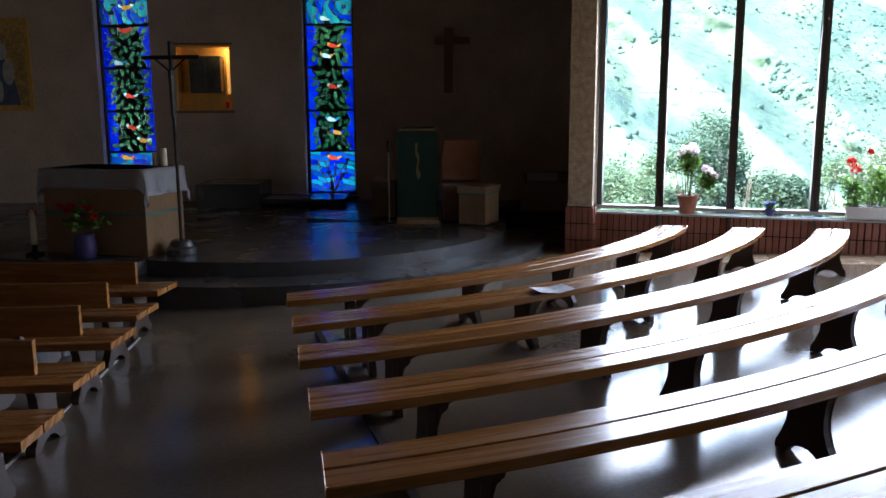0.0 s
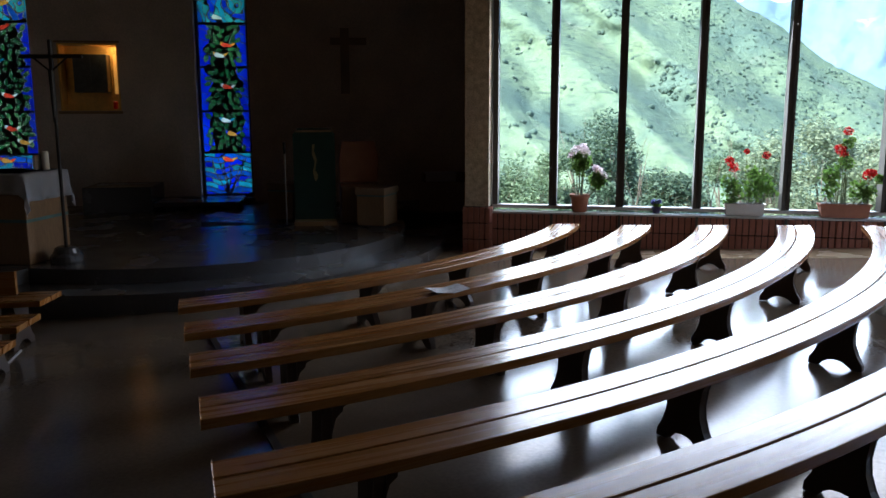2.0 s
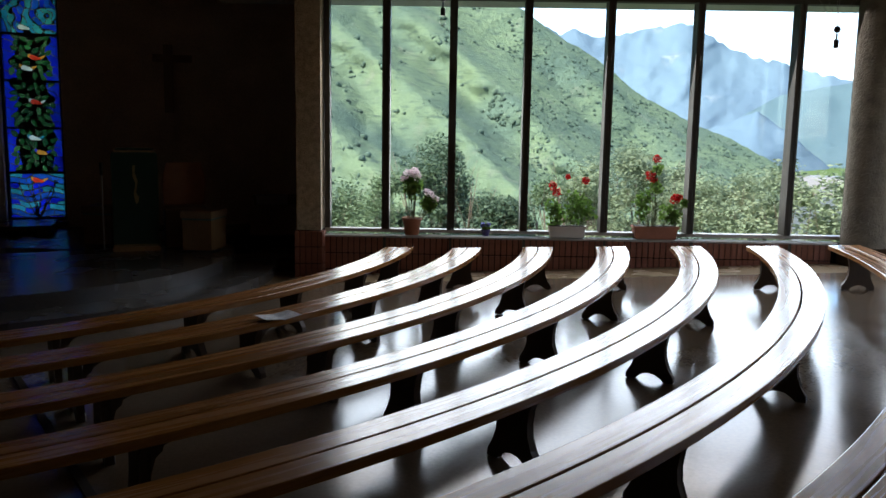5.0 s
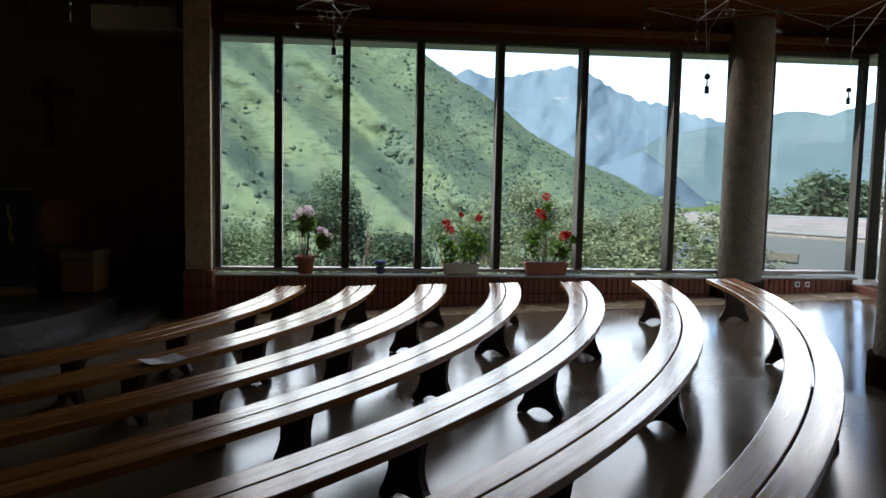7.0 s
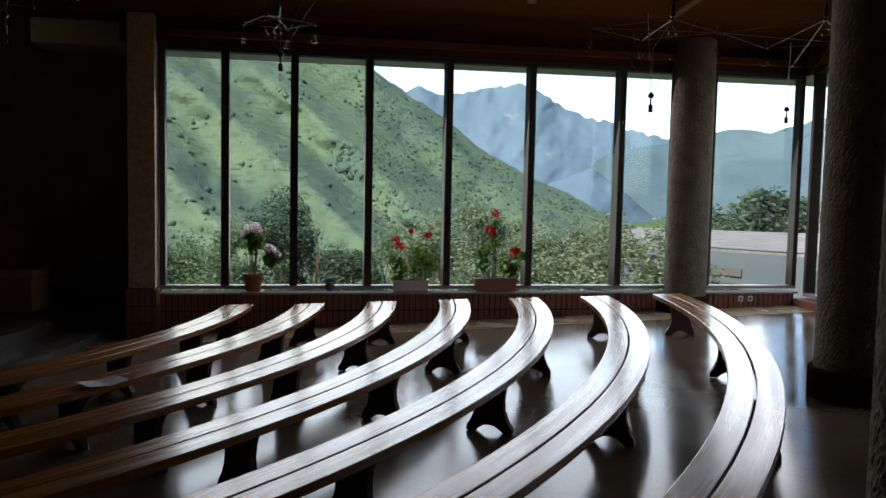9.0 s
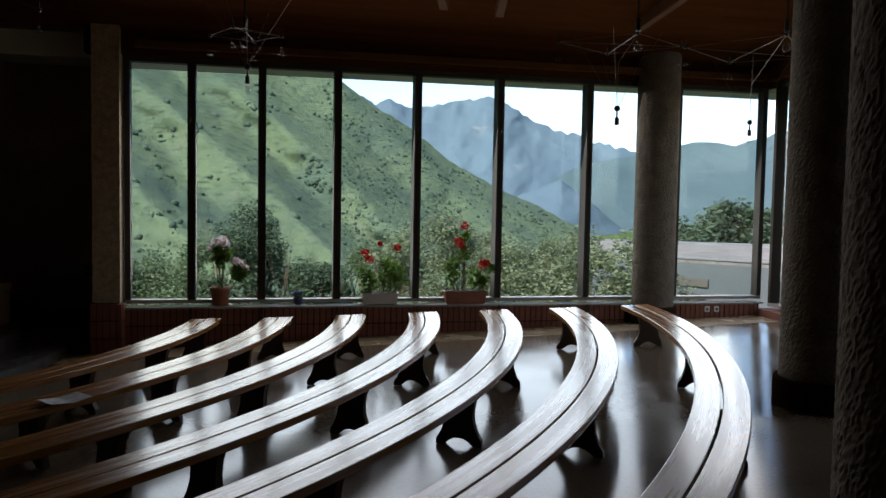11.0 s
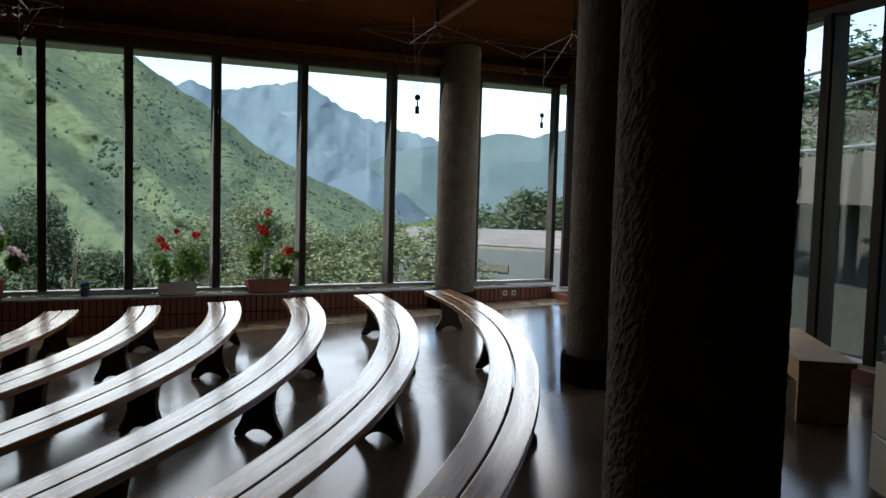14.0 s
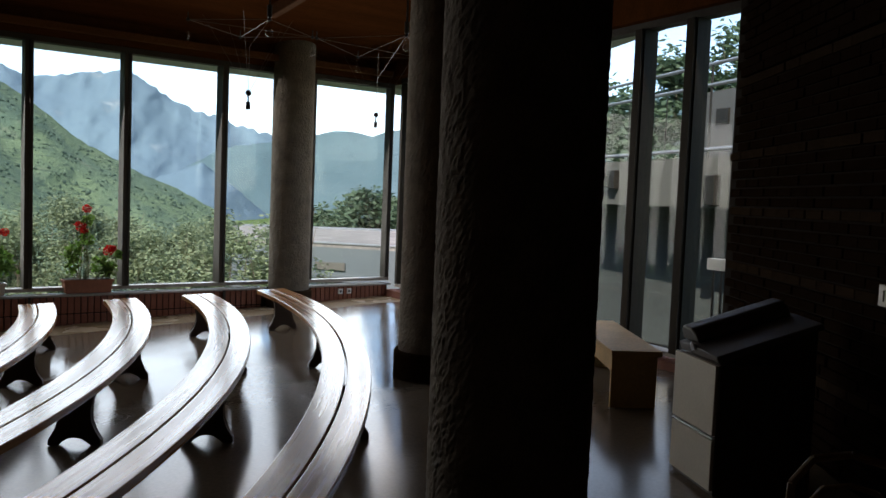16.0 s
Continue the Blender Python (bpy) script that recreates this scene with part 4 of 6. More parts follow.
# leaflet on the second bench
lf = thing("leaflet", Matrix.Translation((0.42, -4.72, fl(0.42, -4.72) + 0.430)) @ Matrix.Rotation(radians(40), 4, "Z"), "folded printed leaflet lying on a bench", "leaflet")
PAPER_M = mat("printed_paper", (0.42, 0.44, 0.46), 0.7, vary=0.5, scale=14, fine=60, bump=0.05)
for k, (x, tilt) in enumerate(((-0.075, 6), (0.075, -9))):
    bm = bm_new()
    bm_box(bm, 0, 0, 0.008, 0.15, 0.21, 0.004, Matrix.Translation((x, 0, 0.005)) @ Matrix.Rotation(radians(tilt), 4, "Y"))
    part("page", bm, PAPER_M, lf)


# ---- outdoors: ground, hills, far mountains ----
EX, EY, EZ = 1.8, -10.8, 1.72


def away(az, el, dist):
    """Place seen at that compass angle and height angle from the back of the seats."""
    a = radians(az)
    return (EX + dist * math.sin(a), EY + dist * math.cos(a), EZ + dist * math.tan(radians(el)))


def land_mat(name, grass, dark, rock, scale, bare=0.25, mottle=0.72):
    """Hillside: grass with darker scrub and patches of bare earth."""
    m = bpy.data.materials.new(name)
    m.use_nodes = True
    nt = m.node_tree
    n, ln = nt.nodes, nt.links
    b = n["Principled BSDF"]
    b.inputs["Roughness"].default_value, b.inputs["Specular IOR Level"].default_value = 0.95, 0.1
    tc = n.new("ShaderNodeTexCoord")
    cols = [grass, dark, rock, tuple(c * mottle for c in dark)]
    out = None
    for k, (sc, lo, hi) in enumerate(((scale, 0.40, 0.62), (scale * 3.1, 0.66 - bare * 0.3, 0.74), (scale * 14, 0.52, 0.66))):
        t = n.new("ShaderNodeTexNoise")
        t.inputs["Scale"].default_value, t.inputs["Detail"].default_value, t.inputs["Roughness"].default_value = sc, 9, 0.62
        if k == 2 and mottle < 0.9:
            lay = n.new("ShaderNodeMapping")
            lay.inputs["Scale"].default_value = (0.45, 0.45, 2.2)
            lay.inputs["Rotation"].default_value = (0, radians(-9), 0)
            ln.new(tc.outputs["Object"], lay.inputs["Vector"])
            ln.new(lay.outputs["Vector"], t.inputs["Vector"])
        else:
            ln.new(tc.outputs["Object"], t.inputs["Vector"])
        r = n.new("ShaderNodeMapRange")
        r.inputs["From Min"].default_value, r.inputs["From Max"].default_value = lo, hi
        ln.new(t.outputs["Fac"], r.inputs["Value"])
        mx = n.new("ShaderNodeMix")
        mx.data_type = "RGBA"
        ln.new(r.outputs["Result"], mx.inputs["Factor"])
        if out is None:
            mx.inputs["A"].default_value = (*grass, 1)
        else:
            ln.new(out.outputs["Result"], mx.inputs["A"])
        mx.inputs["B"].default_value = (*cols[k + 1], 1)
        out = mx
    ln.new(out.outputs["Result"], b.inputs["Base Color"])
    bt = n.new("ShaderNodeTexNoise")
    bt.inputs["Scale"].default_value, bt.inputs["Detail"].default_value, bt.inputs["Roughness"].default_value = scale * 7, 8, 0.65
    ln.new(tc.outputs["Object"], bt.inputs["Vector"])
    bp = n.new("ShaderNodeBump")
    bp.inputs["Strength"].default_value, bp.inputs["Distance"].default_value = 0.55 if mottle < 0.9 else 0.3, 0.16 / scale
    ln.new(bt.outputs["Fac"], bp.inputs["Height"])
    ln.new(bp.outputs["Normal"], b.inputs["Normal"])
    return m


# aerial haze is mixed into the three mountain colours, most into the far two
HILL_M = land_mat("alpine_meadow", (0.106, 0.146, 0.084), (0.068, 0.103, 0.076), (0.118, 0.136, 0.098), 0.013)
FAR_HILL_M = land_mat("haze_tinted_slope", (0.074, 0.114, 0.128), (0.060, 0.098, 0.112), (0.086, 0.124, 0.130), 0.003, 0.25, 0.93)
FAR_MTN_M = land_mat("haze_tinted_rock", (0.100, 0.148, 0.184), (0.086, 0.129, 0.168), (0.165, 0.200, 0.222), 0.0022, 0.15, 0.95)
GROUND_M = land_mat("garden_grass", (0.08, 0.12, 0.035), (0.05, 0.08, 0.025), (0.12, 0.10, 0.06), 0.3)

bm = bm_new()
radii = [0, 6, 12, 20, 32, 50, 80, 130, 220, 400, 800, 1600, 3200, 4700]
rows = []
for r in radii:
    row = []
    for i in range(64):
        a = 2 * math.pi * i / 64
        x, y = r * math.cos(a), r * math.sin(a) - 4
        north = max(0.0, math.sin(a))
        z = -1.6 - north * 0.16 * max(0, min(r, 420) - 12) - (0.4 if r < 12 else 0)
        row.append(bm.verts.new((x, y, z)) if r or i == 0 else rows and None)
    rows.append(row)
for k in range(1, len(radii)):
    for i in range(64):
        j = (i + 1) % 64
        if k == 1:
            bm.faces.new((rows[0][0], rows[1][i], rows[1][j]))
        else:
            bm.faces.new((rows[k - 1][i], rows[k][i], rows[k][j], rows[k - 1][j]))
tagged(part("ground", bm, GROUND_M), "grassy ground falling away towards the valley", "ground", kind="structure")


def interp(tab, x):
    if x <= tab[0][0]:
        return tab[0][1]
    for (a, b), (c, d) in zip(tab, tab[1:]):
        if x <= c:
            return b + (d - b) * (x - a) / (c - a)
    return tab[-1][1]


def ridge(name, tab, az0, az1, na, nv, d0, d1, el0, spur, rough, material, label, slant=1.23, jag=0.0, crests=(), wide=7.5):
    """A mountainside between its foot and its skyline, with spurs that run down aslant."""
    bm = bm_new()
    g = []
    for i in range(na + 1):
        a = az0 + (az1 - az0) * i / na
        base_top = interp(tab, a)
        top = base_top + jag * noise.fractal(Vector((a * 1.7, 1.3, d1)), 1.0, 2.0, 5)
        col = []
        for j in range(nv + 1):
            v = j / nv
            el = el0 + (top - el0) * v
            q = (a + slant * el) / wide
            sp_ = 1 - 2 * (noise.noise(Vector((q, el * 0.05 * (d1 / 900), d1 * 0.01))) ** 2 + 0.012) ** 0.4
            if crests:
                c_ = a + 1.16 * el + 1.5 * noise.noise(Vector((a * 0.16, el * 0.2, 5.0))) + 0.3 * noise.noise(Vector((a * 0.9, el * 1.1, 8.0)))
                k_ = max(0, min(len(crests) - 2, sum(1 for x in crests if x <= c_) - 1))
                f_ = min(1.0, max(0.0, (c_ - crests[k_]) / (crests[k_ + 1] - crests[k_])))
                sp_ = 1 - 2 * (0.5 - 0.5 * math.cos(math.pi * min(1.0, f_ * 1.7, (1 - f_) * 2.0))) ** 0.7
            fine_ = noise.fractal(Vector((a * 0.55, el * 0.6, d0 * 0.01)), 1.0, 2.0, 4)
            h_ = max(0.0, (el - el0) / (base_top - el0))
            d = d0 + (d1 - d0) * h_ ** 1.15 - (spur * sp_ + rough * fine_) * math.sin(math.pi * min(1, h_ * (0.78 if crests else 0.5) + 0.06))
            col.append(bm.verts.new(away(a, el, max(d, d0 * 0.6))))
        back = away(a, top - 3, d1 * 1.25)
        col.append(bm.verts.new(back))
        g.append(col)
    for a, b in zip(g, g[1:]):
        for j in range(len(a) - 1):
            bm.faces.new((a[j], a[j + 1], b[j + 1], b[j]))
    ob = part(name, bm, material, smooth=True)
    return tagged(ob, label, "mountain", kind="structure"), g


HILL_TAB = [(-60, 22), (-30, 17), (-12, 13.5), (0, 10.2), (4.8, 8.25), (6.6, 6.9), (8.9, 5.6), (10.5, 4.5), (12.5, 2.9), (14.5, 1.8), (16.5, 0.7), (18.5, 0.0), (20, -0.8), (21.6, -1.7), (24, -3.2), (27, -5.5)]
FAR_TAB = [(-10, 6), (4, 8.3), (6.6, 7.0), (7.4, 6.6), (8.3, 6.95), (9.4, 6.5), (10.5, 6.55), (12.4, 6.9), (14.4, 7.2), (15.7, 7.35), (16.7, 6.7), (18.3, 5.6), (20.2, 5.0), (21.6, 4.7), (22.5, 4.2), (24, 3.9), (25.2, 3.6), (30, 2.2)]
RIGHT_TAB = [(14, -2), (19, 1.2), (21.5, 2.7), (22.6, 3.0), (25, 3.3), (28.2, 4.1), (29.8, 4.35), (31.5, 4.05), (32.5, 4.3), (34.2, 4.8), (40, 6), (60, 9)]
PYR_TAB = [(12, -4), (16.5, 0.2), (18.6, 1.0), (20.2, 1.75), (21.4, 0.8), (22.7, -0.1), (24.2, -1.4), (27, -4)]
hill, HG = ridge("hillside", HILL_TAB, -60, 27, 240, 110, 210, 900, -13, 34, 7, HILL_M, "steep green mountainside dotted with shrubs", jag=0.12, crests=(-52, -40, -29, -18, -8.5, 0.7, 6.6, 14.2, 24, 34))
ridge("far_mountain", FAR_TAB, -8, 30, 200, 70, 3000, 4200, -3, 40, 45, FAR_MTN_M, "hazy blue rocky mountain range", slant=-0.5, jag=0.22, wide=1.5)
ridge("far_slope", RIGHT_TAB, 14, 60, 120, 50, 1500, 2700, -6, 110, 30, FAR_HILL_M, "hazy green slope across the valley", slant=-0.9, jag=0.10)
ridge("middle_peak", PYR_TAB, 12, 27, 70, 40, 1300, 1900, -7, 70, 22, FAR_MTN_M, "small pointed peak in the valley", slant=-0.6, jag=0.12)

def leaf_mat(name, colour):
    """Thin leaves: matt, with some light coming through."""
    m = mat(name, colour, 0.6, vary=0.4, scale=0.7, fine=5, bump=0, per_piece=0.3, spec=0.3)
    n, ln = m.node_tree.nodes, m.node_tree.links
    tl, mx = n.new("ShaderNodeBsdfTranslucent"), n.new("ShaderNodeMixShader")
    src = n["Principled BSDF"].inputs["Base Color"].links[0].from_socket
    ln.new(src, tl.inputs["Color"])
    mx.inputs[0].default_value = 0.42
    ln.new(n["Principled BSDF"].outputs[0], mx.inputs[1])
    ln.new(tl.outputs[0], mx.inputs[2])
    ln.new(mx.outputs[0], n["Material Output"].inputs["Surface"])
    return m


LEAF_COLS = [leaf_mat("foliage_dark", (0.072, 0.112, 0.066)), leaf_mat("foliage_mid", (0.120, 0.172, 0.090)), leaf_mat("foliage_light", (0.175, 0.215, 0.125))]
SHRUB_M = mat("distant_shrub", (0.034, 0.060, 0.040), 0.95, vary=0.35, scale=0.1, fine=1, bump=0)
BARK_M = mat("grey_bark", (0.12, 0.09, 0.065), 0.9, vary=0.35, scale=6, fine=30, bump=0.4, stretch=(1, 1, 0.2))

# shrubs on the slope
rnd = random.Random(5)
ball = bm_new()
bmesh.ops.create_icosphere(ball, subdivisions=1, radius=1.0)
BALL_V, BALL_F = [v.co.copy() for v in ball.verts], [tuple(v.index for v in f.verts) for f in ball.faces]
ball.free()
bush_v, bush_f = [], []


def bush(x, y, z, r, tall=1.0):
    """One rounded, uneven bush."""
    k = len(bush_v)
    for v in BALL_V:
        q = r * (1 + rnd.uniform(-0.23, 0.23))
        bush_v.append((x + v.x * q, y + v.y * q, z + v.z * q * tall))
    bush_f.extend(tuple(k + i for i in f) for f in BALL_F)


def on_hill(i, j, u, v):
    c = [hill.data.vertices[(i + a) * 112 + j + b].co for a, b in ((0, 0), (1, 0), (0, 1), (1, 1))]
    return c[0] * (1 - u) * (1 - v) + c[1] * u * (1 - v) + c[2] * (1 - u) * v + c[3] * u * v


placed = 0
while placed < 3600:
    i, j = rnd.randrange(118, 237), rnd.randrange(18, 108)
    fi, fj = i + rnd.random(), j + rnd.random()
    p = on_hill(i, j, fi - i, fj - j)
    clump = noise.noise(Vector((fi * 0.10, fj * 0.11, 2.0))) + 0.7 * noise.noise(Vector((fi * 0.33, fj * 0.36, 7.0)))
    scrub = fi > 176 and fj > 52 + 14 * noise.noise(Vector((fi * 0.07, fj * 0.07, 4.0)))
    if clump < (0.06 if scrub else 0.34) and rnd.random() > (0.30 if scrub else 0.05):
        continue
    far = 0.45 + 0.0010 * p.length
    sz = (0.5 + (0.9 if scrub else 1.9) * rnd.random() ** 2.6) * far
    bush(p.x, p.y - 0.15 * sz, p.z + 0.3 * sz, sz, 1.05)
    if sz > 1.1:
        for k in range(2):
            bush(p.x + rnd.uniform(-1.2, 1.2) * sz, p.y, p.z + rnd.uniform(-0.1, 0.5) * sz, sz * rnd.uniform(0.4, 0.75))
    placed += 1
bushes = bpy.data.meshes.new("hillside_shrubs")
bushes.from_pydata(bush_v, [], bush_f)
bushes.materials.append(SHRUB_M)
for f in bushes.polygons:
    f.use_smooth = True
tagged(new("hillside_shrubs", bushes), "dark round shrubs scattered over the slope", "shrubs", kind="stuff")


def leaf(bm, c, size, rnd, up=0.3):
    """One small folded leaf."""
    d = Vector((rnd.uniform(-1, 1), rnd.uniform(-1, 1), rnd.uniform(-0.6, 1) * up + rnd.uniform(-0.3, 0.3)))
    d = d.normalized() if d.length > 1e-3 else Vector((1, 0, 0))
    n = d.cross(Vector((rnd.uniform(-1, 1), rnd.uniform(-1, 1), rnd.uniform(0.2, 1))))
    n = n.normalized() if n.length > 1e-3 else Vector((0, 0, 1))
    c = Vector(c)
    a, b, e, f = c - d * size, c + n * size * 0.45, c + d * size, c - n * size * 0.45
    v = [bm.verts.new(p) for p in (a, b, e, f)]
    bm.faces.new(v)


def tree(name, az, dist, top_el, width, base_z, tone, leaves, size, seed, label, category="tree"):
    """Shrub or tree: forked tapering stems and a ragged crown of leaf clumps."""
    rnd = random.Random(seed)
    top = away(az, top_el, dist)
    H_ = top[2] - base_z
    t = thing(name, pose(top[0], top[1], base_z), label, category, "garden shrubs beyond the windows")
    bm = bm_new()
    tips = []
    for k in range(4):
        a = 2 * math.pi * k / 4 + rnd.uniform(-0.5, 0.5)
        e = Vector((math.cos(a) * width * 0.28, math.sin(a) * width * 0.28, H_ * rnd.uniform(0.5, 0.8)))
        bm_tube(bm, (0, 0, -0.2), e * 0.5 + Vector((0, 0, 0.05)), 0.05 + H_ * 0.01, 7, 0.04)
        bm_tube(bm, e * 0.5 + Vector((0, 0, 0.05)), e, 0.04, 6, 0.012)
        tips.append(e)
        for q in range(3):
            bm_tube(bm, e * rnd.uniform(0.5, 0.8), e + Vector((rnd.uniform(-0.5, 0.5) * width * 0.4, rnd.uniform(-0.5, 0.5) * width * 0.4, H_ * rnd.uniform(0.02, 0.2))), 0.02, 5, 0.006)
    part("trunk", bm, BARK_M, t)
    bm = bm_new()
    clumps = []
    for k in range(26):
        a, rr, hz = rnd.uniform(0, 6.283), math.sqrt(rnd.random()), rnd.uniform(0.12, 1.0)
        prof = math.sin(math.pi * min(0.97, 0.22 + hz * 0.72)) ** 0.7
        clumps.append((Vector((math.cos(a) * rr * width / 2 * prof, math.sin(a) * rr * width / 2 * prof, hz * H_ * (1 - 0.10 * rr) - 0.06 * H_ * rnd.random())), rnd.uniform(0.10, 0.2) * width))
    for k in range(leaves):
        c, r = rnd.choice(clumps)
        d = Vector((rnd.gauss(0, 1), rnd.gauss(0, 1), rnd.gauss(0, 0.8)))
        p = c + d.normalized() * r * rnd.uniform(0.35, 1.12)
        if p.z > 0.02:
            leaf(bm, p, size * rnd.uniform(0.6, 1.3), rnd)
    part("crown", bm, LEAF_COLS[tone], t)
    return t


SHRUBS = ((-8.8, 23, -4.0, 3.0, 1), (-6.2, 24, -3.7, 3.0, 1), (-3.6, 22, -2.2, 3.0, 1), (-1.6, 23, -0.8, 3.0, 0), (0.6, 22, -1.0, 2.4, 0), (3.0, 22, -4.4, 2.2, 0), (5.2, 24, -4.9, 2.0, 0), (7.2, 25, -3.2, 2.4, 1),
          (9.4, 22, -1.9, 2.6, 2), (11.6, 22, -1.0, 3.0, 2), (14.2, 23, -1.7, 2.8, 2), (16.6, 22, -2.3, 2.6, 2), (18.6, 22, -1.4, 2.8, 2), (20.8, 23, -2.1, 2.8, 2), (22.6, 15.5, -1.5, 2.6, 2), (24.9, 15, -0.6, 2.5, 2), (-11, 23, -3.6, 3.2, 1))
for k, (a, d, e, w, tone) in enumerate(SHRUBS):
    tree("shrub", a, d * 1.3, e + 0.75, w * 1.45, -5.2, tone, 14000, 0.068, 40 + k, "leafy green shrub growing outside the windows", "shrub")
for k, (a, d, e, w) in enumerate(((29.0, 46, -0.7, 5), (31.2, 48, 0.55, 6), (33.2, 47, 0.2, 5), (36.5, 44, 1.4, 6))):
    tree("tree", a, d, e, w, -4.0, 0, 5200, 0.2, 80 + k, "leafy tree behind the flat roof", "tree")
for k, (a, d, e, w) in enumerate(((47, 40, 8.0, 8), (51.5, 42, 10.5, 7), (55.5, 41, 12.0, 7), (60, 42, 10, 8))):
    tree("tree", a, d, e, w, -2.0, 0, 6000, 0.2, 90 + k, "tall leafy tree behind the terrace", "tree")

# low annex with a gravel roof
GRAVEL_M = mat("roof_gravel", (0.17, 0.155, 0.145), 0.95, vary=0.5, scale=1.2, fine=9, bump=0.5)
RENDER_M = mat("grey_render", (0.085, 0.10, 0.11), 0.9, vary=0.12, scale=0.8, fine=20, bump=0.1)
PANEL_M = mat("weathered_panel", (0.085, 0.078, 0.068), 0.85, vary=0.3, scale=2, fine=20, bump=0.1)
RAIL_M = mat("galvanised_rail", (0.26, 0.27, 0.28), 0.45, metal=0.6, vary=0.1, scale=4, fine=40, bump=0.02)
an = thing("annex", pose(0, 0, 0), "low grey rendered annex with a flat gravel roof", "building")
p0, p1, p2, p3 = (away(a, 0, d) for a, d in ((22.5, 27), (40, 24), (40, 36), (22.5, 36)))
zt = EZ - 25 * math.tan(radians(3.55))
bm = bm_new()
for lo, hi, grow in ((-5, zt - 0.12, 0.0),):
    v0 = [bm.verts.new((p[0], p[1], lo)) for p in (p0, p1, p2, p3)]
    v1 = [bm.verts.new((p[0], p[1], hi)) for p in (p0, p1, p2, p3)]
    bm.faces.new(v0)
    bm.faces.new(v1)
    for i in range(4):
        bm.faces.new((v0[i], v0[(i + 1) % 4], v1[(i + 1) % 4], v1[i]))
part("wall", bm, RENDER_M, an)
bm = bm_new()
v0 = [bm.verts.new((p[0], p[1], zt - 0.117)) for p in (p0, p1, p2, p3)]
v1 = [bm.verts.new((p[0], p[1], zt)) for p in (p0, p1, p2, p3)]
bm.faces.new(v0)
bm.faces.new(v1)
for i in range(4):
    bm.faces.new((v0[i], v0[(i + 1) % 4], v1[(i + 1) % 4], v1[i]))
part("roof", bm, GRAVEL_M, an, "flat gravel roof")
bm = bm_new()
e0, e1 = Vector((*p0[:2], zt)), Vector((*p1[:2], zt))
bm_tube(bm, e0 + Vector((0, 0, 0.02)), e1 + Vector((0, 0, 0.02)), 0.04, 6)
bm_tube(bm, Vector((*p3[:2], zt + 0.03)), Vector((*p2[:2], zt + 0.03)), 0.07, 6)
part("roof_edge", bm, RAIL_M, an, "pale metal roof edge")
for a0_, a1_, z0_, z1_, m_, nm_, lb_ in ((28.7, 30.8, -0.81, -0.58, PANEL_M, "panel", "weathered tan wooden panel"), (28.9, 30.65, -1.4, -1.03, IRON_M, "window", "dark low window")):
    bm = bm_new()
    ea, eb = (e0 + (e1 - e0) * (a_ - 22.5) / 17.5 for a_ in (a0_, a1_))
    out_ = Vector((-(e1 - e0).y, (e1 - e0).x, 0)).normalized() * 0.06
    if out_.y > 0:
        out_ = -out_
    vs = [bm.verts.new((p.x, p.y, zt + z)) for z in (z0_, z1_) for p in (ea, eb, eb + out_, ea + out_)]
    for f in ((0, 1, 2, 3), (4, 5, 6, 7), (0, 1, 5, 4), (1, 2, 6, 5), (2, 3, 7, 6), (3, 0, 4, 7)):
        bm.faces.new([vs[k] for k in f])
    part(nm_, bm, m_, an, lb_)

# terrace house seen through the side windows
tc_ = thing("terrace_house", pose(0, 0, 0), "pale concrete house with a railed terrace", "building")
PALE_M = mat("pale_concrete", (0.078, 0.078, 0.070), 0.9, vary=0.15, scale=0.8, fine=14, bump=0.1)
q0, q1 = Vector((15.1, 3.7, EZ)), Vector((11.45, -6.6, EZ))
dq = (q1 - q0).normalized()
nq = Vector((-dq.y, dq.x, 0))
if nq.dot(Vector((1, 1, 0))) < 0:
    nq = -nq


def slab(bm, a, b, n0, n1, z0, z1):
    vs = []
    for z in (z0, z1):
        for p, k in ((a, n0), (b, n0), (b, n1), (a, n1)):
            vs.append(bm.verts.new((p.x + nq.x * k, p.y + nq.y * k, z)))
    for f in ((0, 1, 2, 3), (4, 5, 6, 7), (0, 1, 5, 4), (1, 2, 6, 5), (2, 3, 7, 6), (3, 0, 4, 7)):
        bm.faces.new([vs[k] for k in f])


bm = bm_new()
slab(bm, q0, q1, 0.0, 6, 1.74, 2.53)
part("parapet", bm, PALE_M, tc_)
# lower wall in a darker concrete than the parapet
bm = bm_new()
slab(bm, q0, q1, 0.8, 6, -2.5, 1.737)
part("lower_wall", bm, mat("dark_concrete", (0.040, 0.046, 0.044), 0.9, vary=0.3, scale=0.7, fine=10, bump=0.2), tc_)
bm = bm_new()
slab(bm, q0 + dq * 0.7, q1, 4.0, 7, 2.533, 4.45)
part("upper_wall", bm, mat("grey_house_render", (0.055, 0.056, 0.054), 0.9, vary=0.15, scale=0.8, fine=14, bump=0.1), tc_)
for k in range(3):
    w = part("window", (lambda b_: (slab(b_, q0 + dq * (1.85 + k * 0.75), q0 + dq * (2.3 + k * 0.75), 3.95, 3.998, 3.66, 4.02), b_)[1])(bm_new()), IRON_M, tc_)
for u, w_, z0, z1 in ((0.388, 0.24, 2.06, 2.28), (0.412, 0.22, 2.03, 2.37), (0.688, 0.28, 1.78, 2.24)):
    bm = bm_new()
    c_ = q0 + (q1 - q0) * u
    slab(bm, c_ - dq * w_ / 2, c_ + dq * w_ / 2, -0.12, -0.002, z0, z1)
    bm_bevel(bm, 0.01)
    part("wall_lamp", bm, IRON_M, tc_, "dark box lamp fixed to the parapet")
